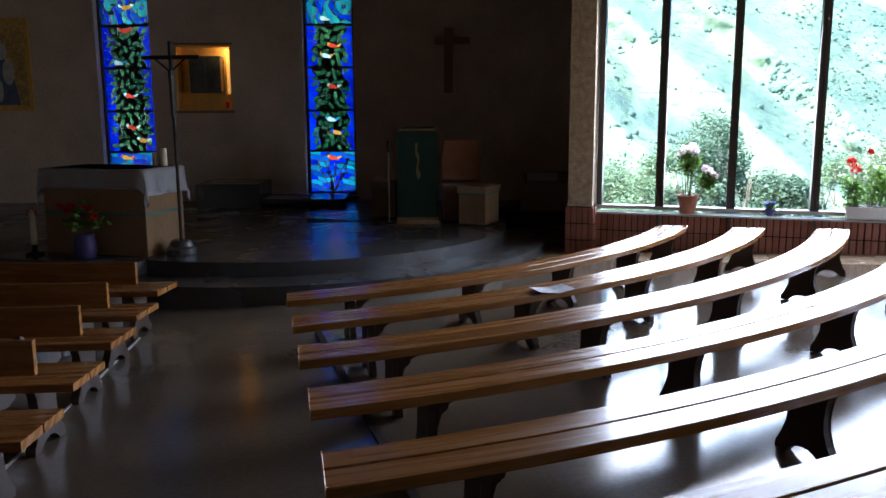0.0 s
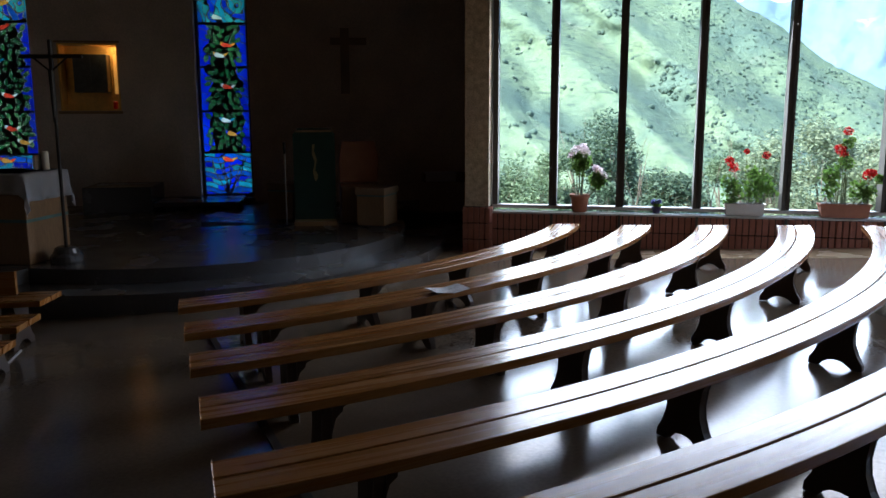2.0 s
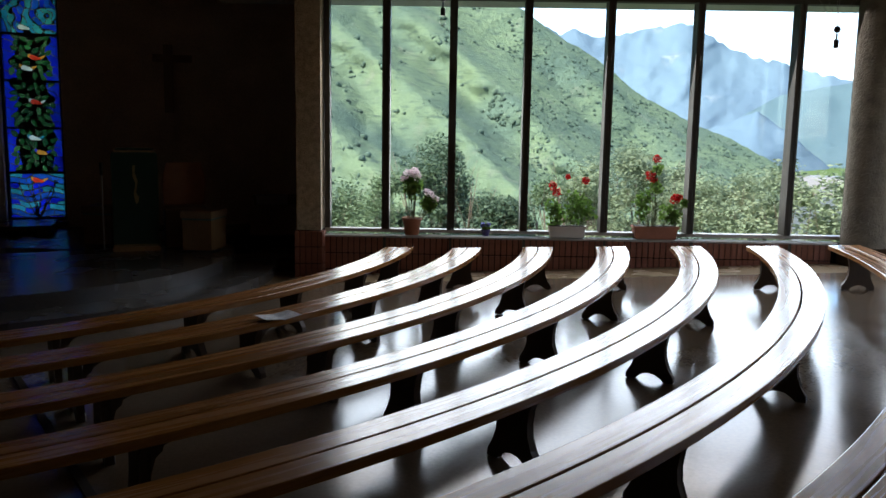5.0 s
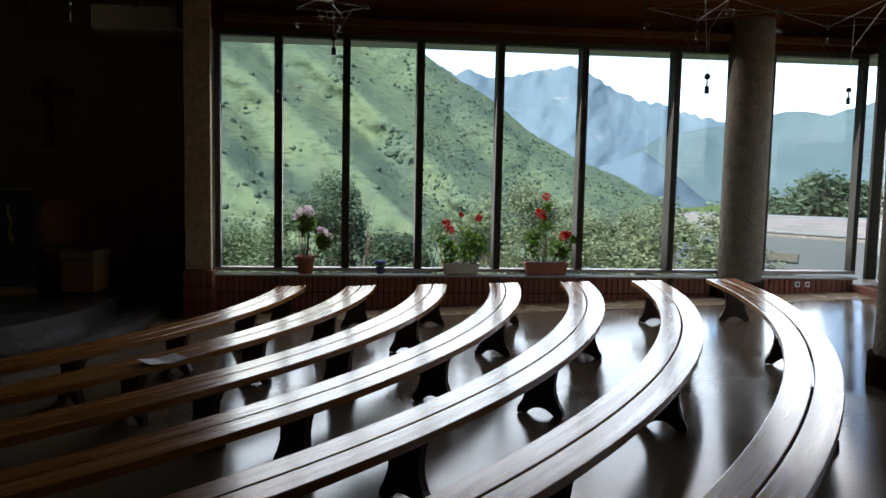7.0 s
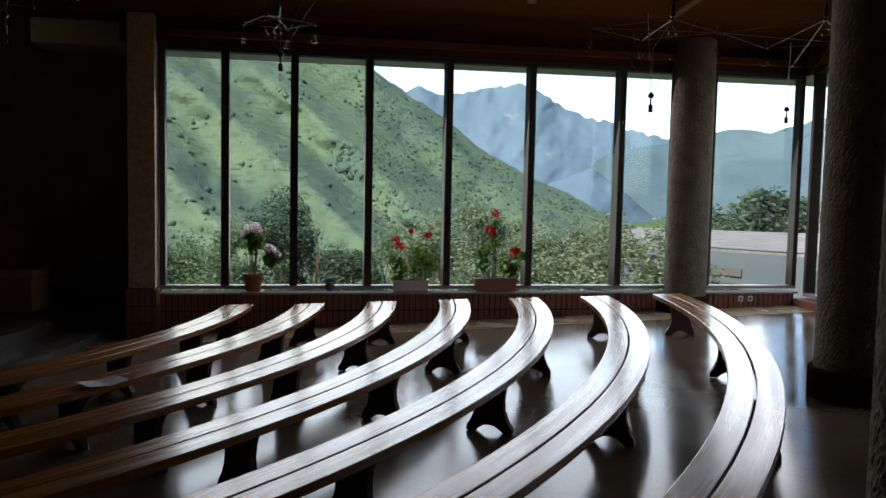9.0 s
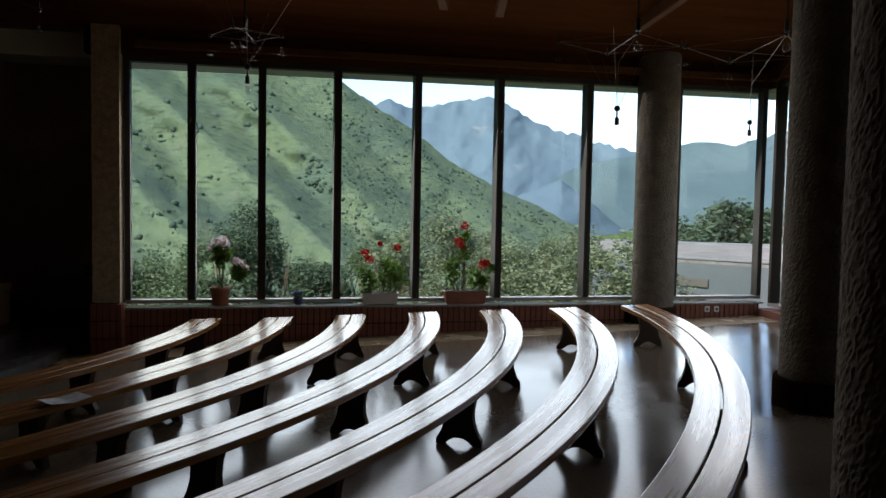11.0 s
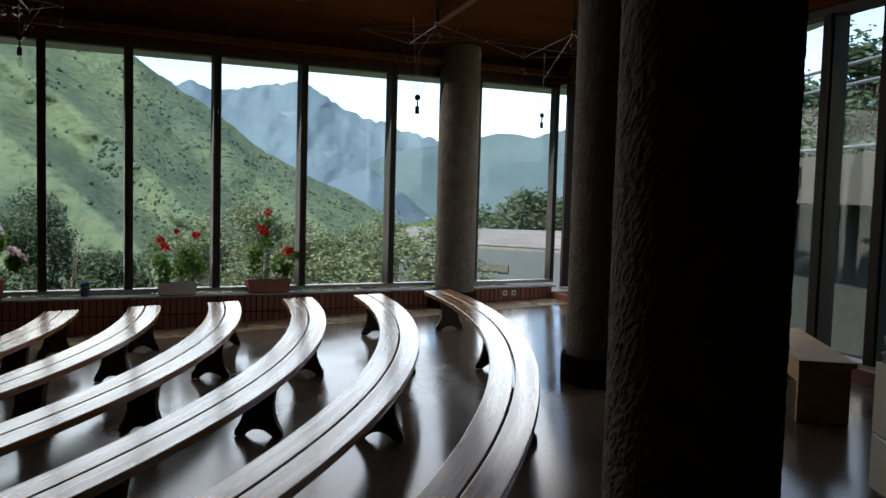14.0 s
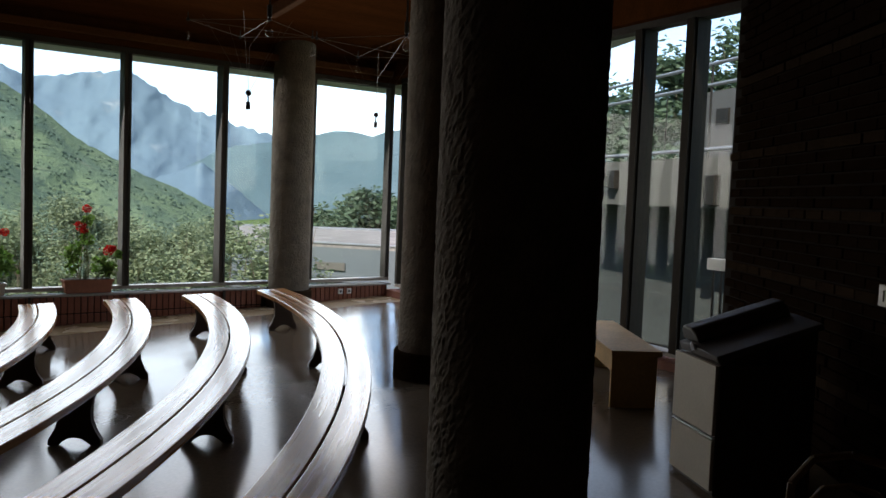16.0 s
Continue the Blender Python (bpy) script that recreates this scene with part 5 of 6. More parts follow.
for h in (-0.08, 0.90, 1.22):
    bm = bm_new()
    bm_tube(bm, q0 + Vector((0, 0, 2.72 + h - EZ)), q1 + Vector((0, 0, 2.72 + h - EZ)), 0.03, 8)
    part("rail", bm, RAIL_M, tc_)
for k in range(19):
    p = q0 + (q1 - q0) * k / 18
    bm = bm_new()
    bm_tube(bm, p + Vector((0, 0, 2.5 - EZ)), p + Vector((0, 0, (3.62 if k % 6 else 3.95) - EZ)), 0.008 if k % 6 else 0.02, 6)
    part("baluster", bm, IRON_M, tc_)


# ---- ceiling beams ----
def beam(a, b, w, h, label="pine beam under the dark ceiling"):
    a, b = Vector(a), Vector(b)
    d = b - a
    m = Matrix.Translation((a + b) / 2) @ d.to_track_quat("X", "Z").to_matrix().to_4x4()
    bm = bm_new()
    bm_box(bm, 0, 0, 0, d.length, w, h)
    bm_bevel(bm, 0.008)
    bmesh.ops.transform(bm, matrix=m, verts=list(bm.verts))
    return tagged(part("ceiling_beam", bm, BEAM_M), label, "beam", kind="structure")


def cz(y):
    return 3.78 + 0.1626 * -y


beam((3.75, -1.6, cz(-1.6) - 0.07), (1.0, -9.5, cz(-9.5) - 0.07), 0.10, 0.14)
beam((4.42, -1.5, cz(-1.5) - 0.07), (3.4, -7.0, cz(-7.0) - 0.07), 0.10, 0.14)
beam((6.23, -1.35, cz(-1.35) - 0.07), (6.46, -4.2, cz(-4.2) - 0.07), 0.10, 0.14)
beam((0.2, -0.14, 3.60), (8.8, -0.14, 3.60), 0.10, 0.09, "wooden rail along the window head")
beam((-2.0, -0.6, cz(-0.6) - 0.07), (-4.5, -10.0, cz(-10.0) - 0.07), 0.12, 0.16)

# ---- wire lamps ----
WIRE_M = mat("steel_wire", (0.22, 0.205, 0.19), 0.35, metal=0.8, vary=0.1, scale=9, fine=60, bump=0)
BULB_M = pane_mat("clear_bulb_glass", (0.9, 0.9, 0.88))
SOCKET_M = mat("black_bakelite", (0.02, 0.02, 0.02), 0.4, vary=0.1, scale=9, fine=60, bump=0)


def wire_lamp(hub, nodes, links, pend, label):
    """Flat net of steel wires hung from the ceiling, with a pendant bulb on converging wires."""
    t = thing("wire_lamp", pose(*hub), label, "ceiling lamp", "wire lamps")
    H0 = Vector(hub)
    pts = [Vector(n) - H0 for n in nodes] + [Vector((0, 0, 0))]
    for a, b in links:
        bm = bm_new()
        bm_tube(bm, pts[a], pts[b], 0.0024, 6)
        part("wire", bm, WIRE_M, t)
    for k, p in enumerate(pts):
        bm = bm_new()
        bm_blob(bm, p, 0.022, 1, 0.0)
        bm_tube(bm, p, p + Vector((0, 0, 0.07)), 0.006, 6)
        jn = part("joint", bm, SOCKET_M, t)
        bm = bm_new()
        bm_blob(bm, p + Vector((0, 0, -0.17 if k < len(pts) - 1 else -0.12)), 0.024 if k < len(pts) - 1 else 0.040, 2, 0.0)
        bm_tube(bm, p, p + Vector((0, 0, -0.15 if k < len(pts) - 1 else -0.08)), 0.003, 5)
        part("bulb", bm, BULB_M, jn, "clear glass bulb", smooth=True)
    zc = cz(hub[1]) - hub[2]
    bm = bm_new()
    bm_tube(bm, (0, 0, 0), (0, 0, zc), 0.010, 8)
    bm_tube(bm, (0, 0, 0.02), (0, 0, 0.13), 0.024, 12)
    part("stem", bm, SOCKET_M, t)
    q = Vector(pend) - H0
    for k in range(5):
        a = 2 * math.pi * k / 5 + 0.4
        bm = bm_new()
        bm_tube(bm, q + Vector((0, 0, 0.05)), q + Vector((0.40 * math.cos(a), 0.40 * math.sin(a), 0.68)), 0.0013, 4)
        part("pendant_wire", bm, WIRE_M, t)
    bm = bm_new()
    bm_tube(bm, q + Vector((0, 0, 0.45)), Vector((0, 0, 0)), 0.0018, 5)
    bm_tube(bm, q + Vector((0, 0, 0.05)), q + Vector((0, 0, 0.45)), 0.0018, 5)
    part("cable", bm, WIRE_M, t)
    bm = bm_new()
    bm_blob(bm, q + Vector((0, 0, 0.05)), 0.028, 2, 0.0)
    bm_tube(bm, q + Vector((0, 0, 0.02)), q + Vector((0, 0, -0.03)), 0.008, 8)
    bm_tube(bm, q + Vector((0, 0, -0.03)), q + Vector((0, 0, -0.095)), 0.020, 12)
    so_ = part("socket", bm, SOCKET_M, t)
    bm = bm_new()
    bm_blob(bm, q + Vector((0, 0, -0.145)), 0.03, 2, 0.0, (0.9, 0.9, 1.3))
    part("pendant_bulb", bm, BULB_M, so_, "clear glass bulb", smooth=True)
    return t


wire_lamp((5.17, -3.62, 3.34), [(4.59, -3.07, 3.33), (5.31, -2.60, 3.33), (5.84, -3.20, 3.33)],
          [(0, 3), (0, 1), (1, 3), (1, 2), (2, 3), (0, 2)], (4.82, -3.99, 2.54), "flat steel wire lamp with small bulbs and a hanging bulb")
wire_lamp((6.48, -3.98, 3.34), [(5.90, -3.18, 3.33), (6.78, -2.53, 3.33), (7.35, -3.05, 3.33)],
          [(0, 3), (0, 1), (1, 3), (0, 2), (1, 2), (2, 3)], (6.86, -2.84, 2.60), "flat steel wire lamp with small bulbs and a hanging bulb")
wire_lamp((1.58, -2.58, 3.35), [(1.24, -2.34, 3.33), (1.48, -2.83, 3.33), (1.93, -2.52, 3.33), (1.66, -2.17, 3.33)],
          [(0, 1), (1, 2), (2, 3), (0, 3), (0, 4), (2, 4), (3, 4), (1, 4)], (1.63, -3.6, 2.80), "flat steel wire lamp with small bulbs and a hanging bulb")
wire_lamp((-0.6, -3.6, 3.44), [(-1.1, -3.0, 3.3), (-0.6, -2.7, 3.3), (-0.1, -3.2, 3.3), (-1.0, -4.2, 3.32)],
          [(0, 1), (1, 2), (0, 4), (2, 4), (3, 4), (3, 0)], (-0.45, -3.9, 2.95), "flat steel wire lamp with small bulbs and a hanging bulb")

# ---- plants on the sill ----
TERRA_M = mat("terracotta", (0.33, 0.13, 0.075), 0.8, vary=0.2, scale=8, fine=60, bump=0.15)
WHITE_PL_M = mat("pale_plastic_trough", (0.62, 0.57, 0.5), 0.5, vary=0.1, scale=6, fine=60, bump=0.04)
BLUE_POT_M = mat("purple_glazed_pot", (0.07, 0.06, 0.20), 0.35, vary=0.15, scale=8, fine=50, bump=0.03)
SOIL_M = mat("potting_soil", (0.04, 0.03, 0.022), 0.95, vary=0.4, scale=20, fine=120, bump=0.6)
STEM_M = mat("green_stem", (0.10, 0.13, 0.045), 0.6, vary=0.2, scale=20, fine=60, bump=0.05)
GERANIUM_M = leaf_mat("geranium_leaf", (0.135, 0.25, 0.05))
RED_PETAL_M = leaf_mat("red_petal", (0.50, 0.006, 0.006))
PINK_PETAL_M = leaf_mat("pink_white_petal", (0.82, 0.70, 0.75))
BLUE_PETAL_M = leaf_mat("blue_petal", (0.16, 0.17, 0.42))
SZ = SILL + 0.004


def round_leaf(bm, c, r, rnd):
    """A lobed round leaf, slightly cupped."""
    n = Vector((rnd.uniform(-1, 1), rnd.uniform(-1, 1), rnd.uniform(0.1, 1.2))).normalized()
    u = n.orthogonal().normalized()
    w = n.cross(u)
    c = Vector(c)
    mid = bm.verts.new(c - n * r * 0.25)
    rim = []
    for k in range(7):
        a = 2 * math.pi * k / 7
        q = r * (1 if k % 2 else 0.84)
        rim.append(bm.verts.new(c + u * math.cos(a) * q + w * math.sin(a) * q))
    for k in range(7):
        bm.faces.new((mid, rim[k], rim[(k + 1) % 7]))


def flower_head(bm, c, r, rnd, n=46):
    for k in range(n):
        d = Vector((rnd.gauss(0, 1), rnd.gauss(0, 1), rnd.gauss(0.2, 0.8))).normalized()
        leaf(bm, Vector(c) + d * r * rnd.uniform(0.6, 1.0), 0.020, rnd)


def plant(name, x, pot, heads, clumps, petals, label, seed, tall=0.1):
    """Potted flowers: pot, soil, stems, leaves and flower heads, each a part. Places are relative to the pot's foot."""
    rnd = random.Random(seed)
    t = thing(name, pose(x, 0.035, SZ), label, "potted plant", "potted flowers on the window sill")
    kind, w, d, h, pm = pot
    bm = bm_new()
    if kind == "round":
        bm_lathe(bm, [(w * 0.72, 0), (w * 0.74, 0.005), (w * 0.95, h * 0.82), (w * 1.04, h * 0.82), (w * 1.06, h), (w * 0.94, h), (w * 0.92, h * 0.88)], 32)
    else:
        bm_box(bm, 0, 0, h / 2, w, d, h)
        for v in bm.verts:
            if v.co.z < 0.01:
                v.co.x *= 0.93
                v.co.y *= 0.88
        bm_bevel(bm, 0.008, 2)
        bm_box(bm, 0, 0, h - 0.012, w + 0.02, d + 0.02, 0.024)
    pot_ = part("pot", bm, pm, t, smooth=kind == "round")
    bm = bm_new()
    if kind == "round":
        bm_lathe(bm, [(w * 0.9, h * 0.86), (w * 0.9, h * 0.93)], 20)
    else:
        bm_box(bm, 0, 0, h + 0.002, w - 0.03, d - 0.03, 0.008)
    part("soil", bm, SOIL_M, pot_)
    for (hx, hy, hz, hr) in heads:
        b0 = Vector((hx * 0.45 if kind == "round" else hx * 0.92, hy * 0.3, h * 0.9))
        m0 = Vector((hx * 0.8, hy * 0.8, (h + hz) / 2))
        bm = bm_new()
        bm_tube(bm, b0, m0, 0.006, 6, 0.005)
        bm_tube(bm, m0, (hx, hy, hz), 0.005, 6, 0.003)
        st = part("stem", bm, STEM_M, t)
        bm = bm_new()
        flower_head(bm, (hx, hy, hz), hr * 1.05, rnd, int(50 + hr * 1100))
        part("flower_head", bm, petals, st)
    for (cx_, cy_, cz_, cr, cn) in clumps:
        for q in range(3):
            bm = bm_new()
            bm_tube(bm, (cx_ * 0.6 + rnd.uniform(-0.02, 0.02), rnd.uniform(-0.02, 0.02), h * 0.9), (cx_ + rnd.uniform(-0.5, 0.5) * cr, cy_ + rnd.uniform(-0.5, 0.5) * cr, cz_), 0.005, 6, 0.003)
            part("stem", bm, STEM_M, t)
    bm = bm_new()
    for (cx_, cy_, cz_, cr, cn) in clumps:
        for q in range(cn):
            dd = Vector((rnd.gauss(0, 1), rnd.gauss(0, 0.8), rnd.gauss(0, 1))).normalized() * cr * rnd.uniform(0.3, 1.0)
            round_leaf(bm, (cx_ + dd.x, cy_ + dd.y * 0.8, cz_ + dd.z), rnd.uniform(0.018, 0.036), rnd)
    part("leaves", bm, GERANIUM_M, t)["kind"] = "stuff"
    return t


plant("potted_pelargonium", 1.215, ("round", 0.125, 0, 0.23, TERRA_M), [(-0.06, 0, 0.80, 0.07), (0.03, 0.02, 0.83, 0.07), (0.06, -0.03, 0.78, 0.06), (-0.11, 0.0, 0.74, 0.05), (0.23, 0.0, 0.55, 0.06), (0.30, 0.0, 0.48, 0.055), (0.19, -0.03, 0.58, 0.04)],
      [(0.0, 0, 0.66, 0.135, 230), (0.23, 0, 0.42, 0.12, 190), (0.0, 0.0, 0.53, 0.07, 30)], PINK_PETAL_M, "pink and white pelargonium in a terracotta pot", 3)
plant("potted_violet", 2.20, ("round", 0.06, 0, 0.09, BLUE_POT_M), [(-0.03, 0, 0.14, 0.035), (0.03, 0, 0.15, 0.03)], [(0, 0, 0.11, 0.06, 30)], BLUE_PETAL_M, "tiny blue flowers in a purple glazed pot", 4)
plant("red_geranium_trough", 3.28, ("box", 0.48, 0.17, 0.15, WHITE_PL_M), [(-0.21, 0, 0.69, 0.055), (-0.15, 0, 0.60, 0.06), (0.0, 0.03, 0.80, 0.035), (0.23, 0.0, 0.76, 0.05)],
      [(-0.16, 0, 0.30, 0.16, 120), (0.10, 0, 0.33, 0.16, 120), (0.20, 0, 0.48, 0.13, 70), (-0.22, 0, 0.42, 0.10, 40), (0.06, 0, 0.55, 0.10, 40), (0.28, 0.0, 0.32, 0.12, 50)], RED_PETAL_M, "red geraniums in a pale plastic trough", 5)
plant("tall_red_geranium", 4.45, ("box", 0.58, 0.18, 0.17, TERRA_M), [(-0.02, 0, 1.06, 0.055), (-0.09, 0, 0.84, 0.065), (0.25, 0, 0.53, 0.065), (0.30, 0.0, 0.55, 0.05), (-0.05, 0, 0.78, 0.05)],
      [(-0.16, 0, 0.50, 0.15, 110), (0.0, 0, 0.92, 0.08, 40), (-0.02, 0, 0.70, 0.11, 60), (0.16, 0, 0.34, 0.14, 100), (-0.18, 0, 0.34, 0.12, 50), (0.26, 0, 0.30, 0.10, 50), (0.38, 0.0, 0.48, 0.07, 24)], RED_PETAL_M, "tall red geraniums in a terracotta trough", 6)

# flowers in front of the altar
fv = thing("flower_vase", pose(-5.02, -3.66, PZ), "dark vase of red flowers on the floor before the altar", "flower vase")
bm = bm_new()
bm_lathe(bm, [(0.09, 0), (0.11, 0.02), (0.13, 0.14), (0.10, 0.24), (0.11, 0.26)], 20)
part("vase", bm, BLUE_POT_M, fv, smooth=True)
rnd = random.Random(12)
bm = bm_new()
for k in range(90):
    round_leaf(bm, (rnd.gauss(0, 0.13), rnd.gauss(0, 0.08), 0.34 + abs(rnd.gauss(0, 0.10))), 0.035, rnd)
part("leaves", bm, GERANIUM_M, fv)
for k in range(7):
    bm = bm_new()
    flower_head(bm, (rnd.uniform(-0.25, 0.25), rnd.uniform(-0.1, 0.1), 0.45 + rnd.uniform(0, 0.12)), 0.045, rnd)
    part("flower_head", bm, RED_PETAL_M, fv)
pcn = thing("paschal_candle", pose(-5.72, -3.68, PZ), "tall white candle with a red flower at its top", "candle")
bm = bm_new()
bm_lathe(bm, [(0.10, 0), (0.10, 0.02), (0.03, 0.04), (0.03, 0.12)], 20)
part("stand", bm, IRON_M, pcn)
bm = bm_new()
bm_lathe(bm, [(0.035, 0.12), (0.036, 0.13), (0.035, 0.50), (0.028, 0.51)], 20)
part("wax", bm, WAX_M, pcn)
bm = bm_new()
flower_head(bm, (0, 0, 0.50), 0.06, rnd)
part("flower_head", bm, RED_PETAL_M, pcn)

# ---- by the side windows ----
CREAM_M = mat("cream_lacquer", (0.50, 0.46, 0.38), 0.45, vary=0.1, scale=3, fine=60, bump=0.03)
DARK_BOARD_M = mat("dark_laminate", (0.06, 0.045, 0.035), 0.5, vary=0.2, scale=4, fine=60, bump=0.04)
CASE_M = mat("grey_vinyl_cover", (0.075, 0.068, 0.064), 0.5, vary=0.2, scale=5, fine=90, bump=0.12)
cabm = Matrix.Translation((5.94, -7.97, fl(5.94, -7.97))) @ Matrix.Rotation(math.atan2(-0.447, 0.894), 4, "Z")
cb = thing("low_cabinet", cabm, "low cabinet with two cream drawer fronts and dark sides", "cabinet")
bm = bm_new()
bm_box(bm, 0.32, 0, 0.375, 0.60, 0.50, 0.75)
bm_bevel(bm, 0.004)
part("body", bm, DARK_BOARD_M, cb)
for z0, z1 in ((0.03, 0.318), (0.346, 0.745)):
    bm = bm_new()
    bm_box(bm, 0.006, 0, (z0 + z1) / 2, 0.022, 0.494, z1 - z0)
    bm_bevel(bm, 0.003)
    df = part("drawer_front", bm, CREAM_M, cb, "cream lacquered drawer front")
bm = bm_new()
bm_box(bm, 0.004, 0, 0.332, 0.018, 0.49, 0.008)
part("grip", bm, STEEL_M, df)
kb = thing("keyboard_case", cabm @ Matrix.Translation((0.0, 0.0, 0.756)) @ Matrix.Rotation(radians(-17), 4, "Y") @ Matrix.Translation((0.35, 0, 0.0)), "grey vinyl case with a slanted lid on the cabinet", "case")
RUN = Matrix.Rotation(radians(90), 4, "Z")
bm = bm_new()
bm_prism(bm, [(-0.25, 0), (0.21, 0), (0.21, 0.052), (0.02, 0.058), (-0.24, 0.038)], 0.68, RUN)
bm_bevel(bm, 0.008, 2)
tray = part("tray", bm, CASE_M, kb)
bm = bm_new()
for yy in (-0.2, 0.17):
    bm_prism(bm, [(-0.33, -0.002), (0.32, -0.002), (0.26, -0.195)], 0.02, Matrix.Translation((0, yy, 0)))
part("wedge", bm, DARK_BOARD_M, tray, "dark slanting support")
bm = bm_new()
bm_prism(bm, [(0.012, 0.062), (0.02, 0.10), (0.07, 0.145), (0.17, 0.15), (0.205, 0.125), (0.205, 0.056)], 0.62, RUN)
bm_bevel(bm, 0.014, 2)
part("lid", bm, CASE_M, kb)
bm = bm_new()
bm_box(bm, -0.345, 0.015, 0.055, 0.02, 0.05, 0.045)
bm_bevel(bm, 0.006)
bm_tube(bm, (-0.352, 0.0, 0.09), (-0.352, 0.03, 0.03), 0.006, 8)
part("latch", bm, STEEL_M, kb)
tbm = Matrix.Translation((6.90, -6.74, fl(6.9, -6.74))) @ Matrix.Rotation(radians(55), 4, "Z")
TABLE_M = mat("yellow_beech", (0.56, 0.36, 0.15), 0.55, vary=0.2, scale=3, fine=40, bump=0.04, spec=0.15)
tb = thing("low_bench_table", tbm, "light oak low table with panel legs by the windows", "table")
bm = bm_new()
bm_box(bm, 0.78, 0, 0.445, 1.62, 0.40, 0.04)
bm_bevel(bm, 0.004)
part("top", bm, TABLE_M, tb)
for xx in (0.05, 1.50):
    bm = bm_new()
    bm_box(bm, xx, 0, 0.2125, 0.035, 0.36, 0.424)
    part("leg_panel", bm, TABLE_M, tb)
bm = bm_new()
bm_box(bm, 0.78, 0.12, 0.33, 1.41, 0.02, 0.16)
part("apron", bm, TABLE_M, tb)
# mid rail and lower panel of the side door
dm = thing("door_1", side_m, "narrow glazed door with a steel mid rail", "door", kind="structure")
bm = bm_new()
bar(bm, 6.335, 6.72, 0, SILL + 0.83, SILL + 0.93, 0.06, 0.17)
part("mid_rail", bm, STEEL_M, dm)
bm = bm_new()
for k in range(4):
    bar(bm, 6.37 + 0.09 * k, 6.39 + 0.09 * k, 0, SILL + 0.03, SILL + 0.828, 0.10, 0.116)
part("lower_bars", bm, FRAME_M, dm)
# chair near the brick wall
chm = Matrix.Translation((4.52, -9.66, fl(4.52, -9.66))) @ Matrix.Rotation(radians(-50), 4, "Z")
cr_ = thing("bentwood_chair", chm, "dark bentwood chair near the brick wall", "chair")
bm = bm_new()
pts_ = [Vector((-0.2, 0.18, 0.45)), Vector((-0.19, 0.21, 0.72)), Vector((-0.12, 0.225, 0.81)), Vector((0, 0.23, 0.835)), Vector((0.12, 0.225, 0.81)), Vector((0.19, 0.21, 0.72)), Vector((0.2, 0.18, 0.45))]
for a, b in zip(pts_, pts_[1:]):
    bm_tube(bm, a, b, 0.014, 8)
part("back_frame", bm, OAK_M, cr_)
bm = bm_new()
for a, b in zip(pts_[1:-1], pts_[2:-1]):
    bm_tube(bm, a * 0.72 + Vector((0, 0.05, 0.13)), b * 0.72 + Vector((0, 0.05, 0.13)), 0.010, 8)
part("inner_hoop", bm, OAK_M, cr_)
bm = bm_new()
bm_lathe(bm, [(0.19, 0.435), (0.205, 0.44), (0.205, 0.46), (0.19, 0.465)], 28)
part("seat", bm, LEG_M, cr_)
for sx, sy in ((-1, -1), (1, -1), (-1, 1), (1, 1)):
    bm = bm_new()
    bm_tube(bm, (0.15 * sx, 0.14 * sy, 0.44), (0.19 * sx, 0.18 * sy, 0.0), 0.016, 8, 0.013)
    part("leg", bm, LEG_M, cr_)
copy_thing(cr_, Matrix.Translation((4.70, -10.18, fl(4.70, -10.18))) @ Matrix.Rotation(radians(-62), 4, "Z"))
# small fittings
WHITE_PLASTIC_M = mat("white_plastic", (0.7, 0.69, 0.66), 0.4, vary=0.05, scale=9, fine=60, bump=0.01)
for k, x in enumerate((8.05, 8.20)):
    so = thing("wall_socket", pose(x, -0.062, 0.255), "white wall socket in the brick plinth", "socket", "wall sockets")
    bm = bm_new()
    bm_box(bm, 0, -0.012, 0, 0.08, 0.02, 0.08)
    bm_bevel(bm, 0.004, 2)
    pl_ = part("plate", bm, WHITE_PLASTIC_M, so)
    bm = bm_new()
    bm_tube(bm, (0, -0.0245, 0), (0, -0.0205, 0), 0.02, 16)
    part("insert", bm, CASE_M, pl_)
bd = Vector((BRW_B[0] - BRW_A[0], BRW_B[1] - BRW_A[1], 0)).normalized()
bn_ = Vector((bd.y, -bd.x, 0))
brw = Matrix(((bd.x, -bn_.x, 0, BRW_A[0]), (bd.y, -bn_.y, 0, BRW_A[1]), (0, 0, 1, 0), (0, 0, 0, 1)))
sw = thing("light_switch", brw @ Matrix.Translation((2.66, -0.03, 1.30)), "white light switch on the brick wall", "switch")
bm = bm_new()
bm_box(bm, 0, 0, 0, 0.085, 0.02, 0.12)
bm_bevel(bm, 0.004, 2)
pl_ = part("plate", bm, WHITE_PLASTIC_M, sw)
bm = bm_new()
bm_box(bm, 0, -0.013, 0, 0.04, 0.01, 0.06)
part("rocker", bm, WHITE_PLASTIC_M, pl_)

# ---- bricks ----
def brick_mesh(name, w, d, h, material):
    bm = bm_new()
    bm_box(bm, 0, 0, 0, w, d, h)
    bm_bevel(bm, 0.004)
    return mesh_of(name, bm, material)


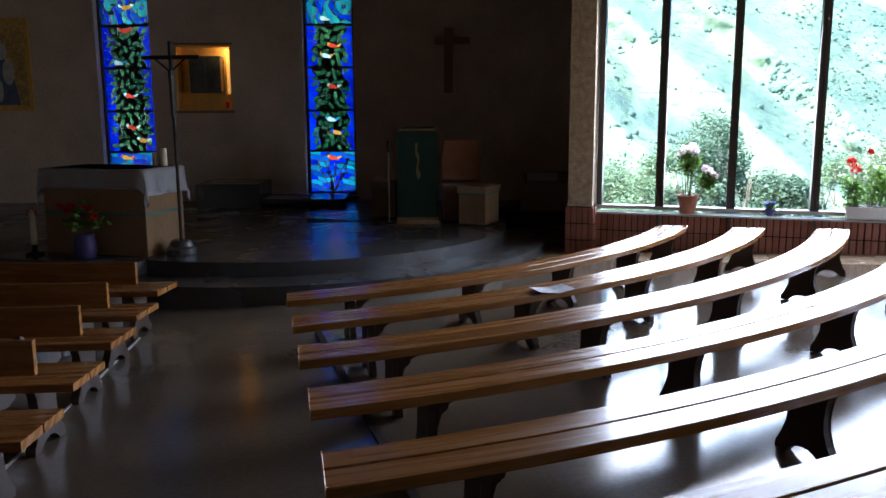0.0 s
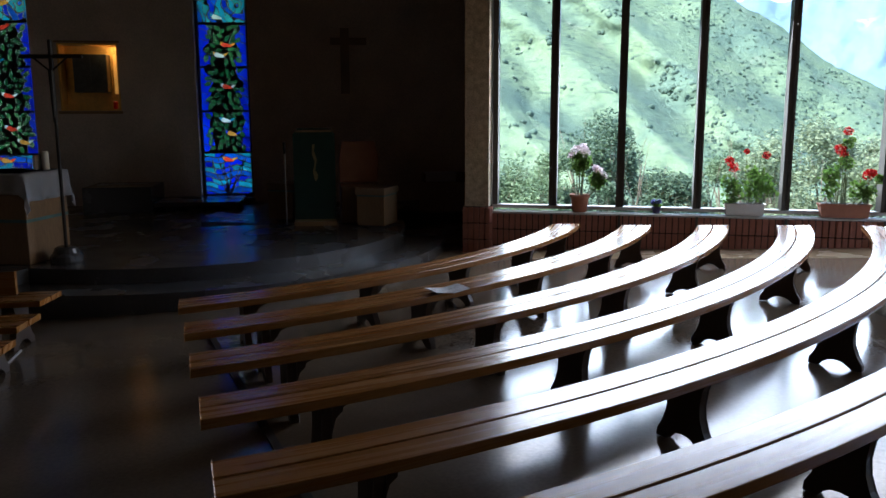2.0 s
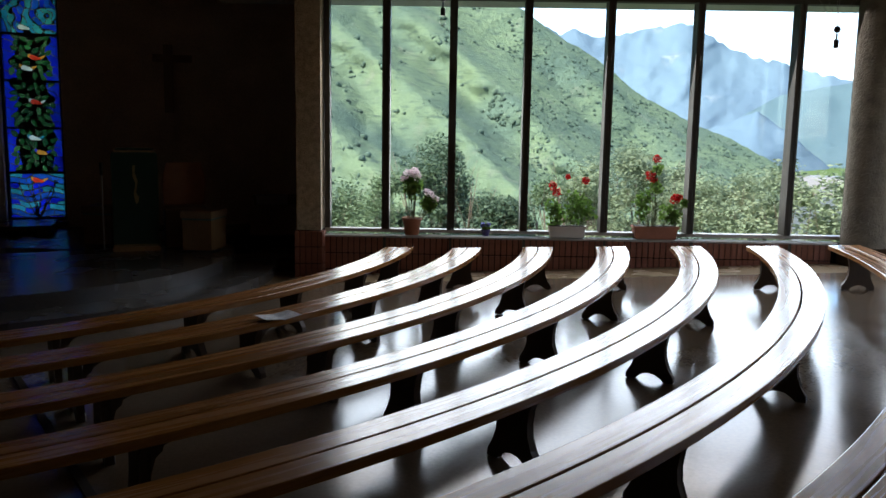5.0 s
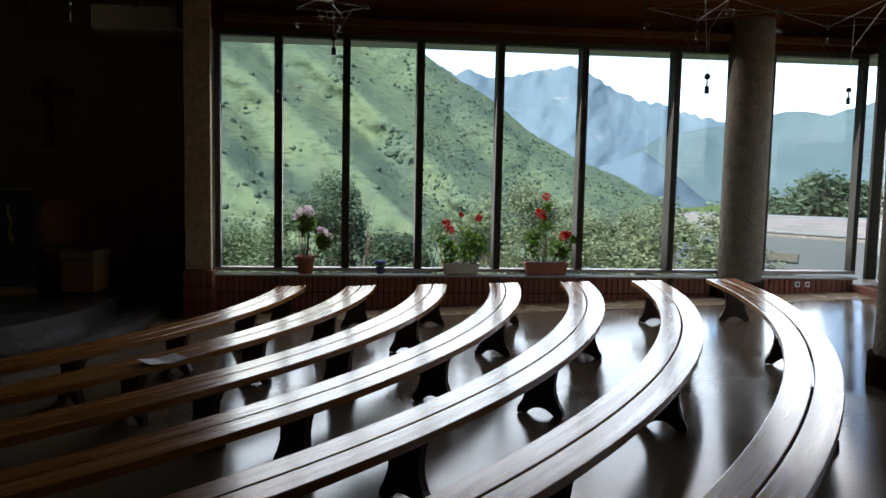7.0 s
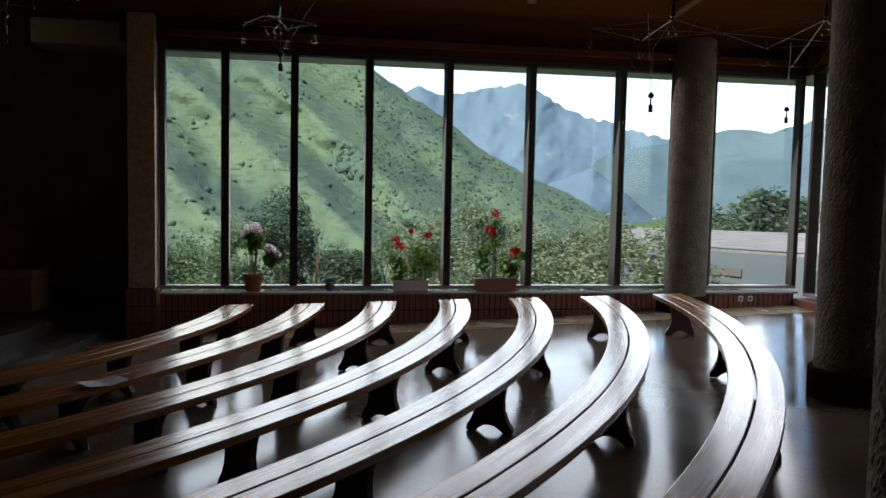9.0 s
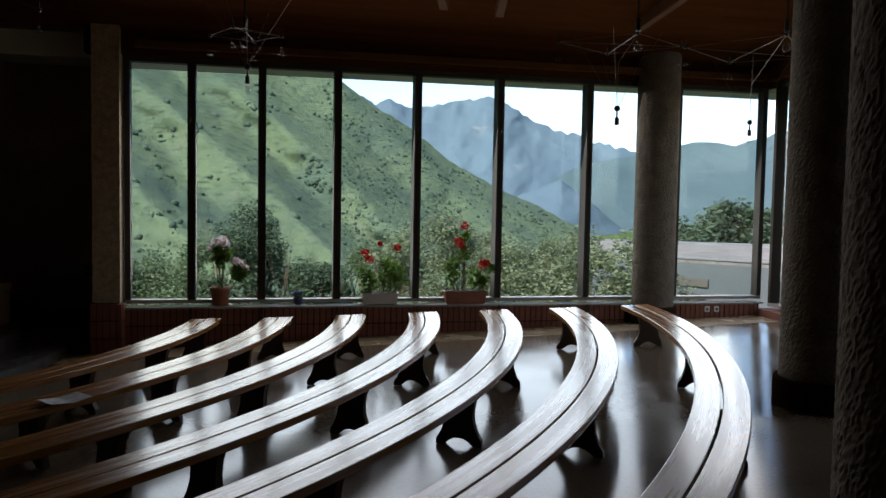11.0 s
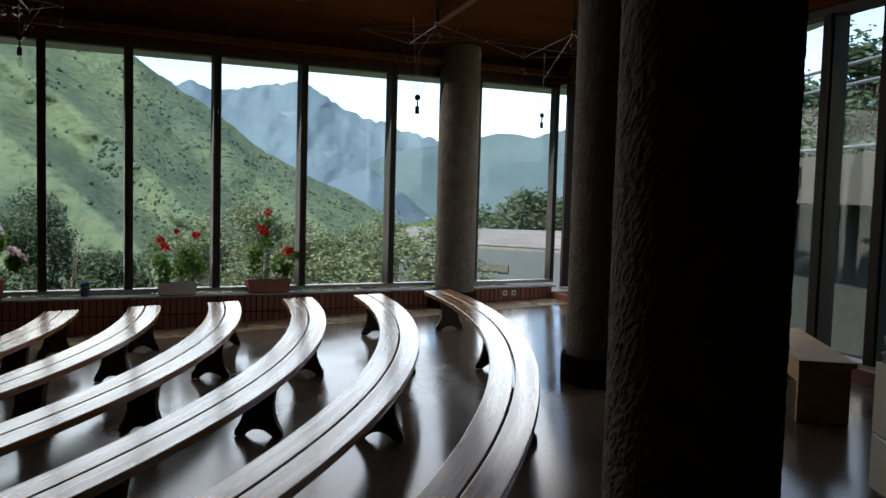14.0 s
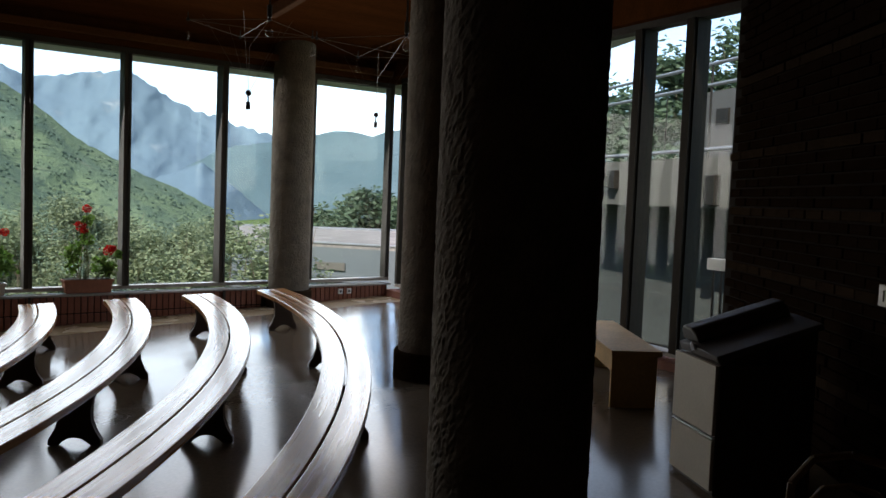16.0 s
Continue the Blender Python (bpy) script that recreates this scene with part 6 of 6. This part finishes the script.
rnd = random.Random(21)
sill_ob = bpy.data.objects["wall_sill"]
soldier = brick_mesh("brick", 0.066, 0.05, 0.205, BRICK_M)
x = 0.10
while x < 8.86:
    if abs(x - 7.165) > 0.39:
        for row in range(3):
            z = SILL - 0.03 - 0.105 - row * 0.218
            if z + 0.10 > fl(x, -0.06):
                b = new("brick", soldier)
                b.matrix_world = pose(x, -0.05 + rnd.uniform(-0.003, 0.003), z, 0, rnd.uniform(-0.4, 0.4), 0)
                b.parent = sill_ob
    x += 0.078
pier_ob = bpy.data.objects["wall_pillar_base"]
for row in range(4):
    z = 0.416 - 0.106 - row * 0.218
    for k in range(5):
        b = new("brick", soldier)
        b.matrix_world = pose(-0.275 + k * 0.0755, -0.196 + rnd.uniform(-0.003, 0.003), z, 0, rnd.uniform(-0.4, 0.4), 0)
        b.parent = pier_ob
    for k in range(2):
        b = new("brick", soldier)
        b.matrix_world = pose(0.046, -0.125 + k * 0.0755 , z, 0, 0, 90)
        b.parent = pier_ob
bm = bm_new()
for a, b in ((0.06, 6.84), (7.49, 8.95)):
    bm_box(bm, (a + b) / 2, 0.02, SILL - 0.015, b - a, 0.22, 0.022)
tagged(part("window_sill", bm, SILL_M), "thin pale sill on the brick plinth", "sill", kind="structure")
bm = bm_new()
for xm in MULL:
    bm_box(bm, xm, -0.094, SILL - 0.33, 0.032, 0.03, 0.62)
tagged(part("trim", bm, FRAME_M), "slim dark posts running down over the brick", "trim", kind="structure")

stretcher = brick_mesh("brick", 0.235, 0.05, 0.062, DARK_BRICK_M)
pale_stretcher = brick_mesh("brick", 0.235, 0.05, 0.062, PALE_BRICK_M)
brick_ob = bpy.data.objects["wall_brick"]
rest, pale_rest = bm_new(), bm_new()
count = 0
L_ = (Vector(BRW_B) - Vector(BRW_A)).length
for row in range(58):
    z = -0.1 + row * 0.076
    u = 0.22 + (0.12 if row % 2 else 0.0)
    pale = row in (10, 18, 24, 30, 38)
    while u < L_ - 0.12:
        m = brw @ Matrix.Translation((u, 0.0 + rnd.uniform(-0.007, 0.007) + (-0.02 if row % 9 in (3,) else 0), z))
        if 0.55 < z < 2.0 and count < 300 and u < 4.2:
            b = new("brick", pale_stretcher if pale else stretcher)
            b.matrix_world = m
            b.parent = brick_ob
            count += 1
        else:
            bm_box(pale_rest if pale else rest, 0, 0, 0, 0.235, 0.05, 0.062, m)
        u += 0.247
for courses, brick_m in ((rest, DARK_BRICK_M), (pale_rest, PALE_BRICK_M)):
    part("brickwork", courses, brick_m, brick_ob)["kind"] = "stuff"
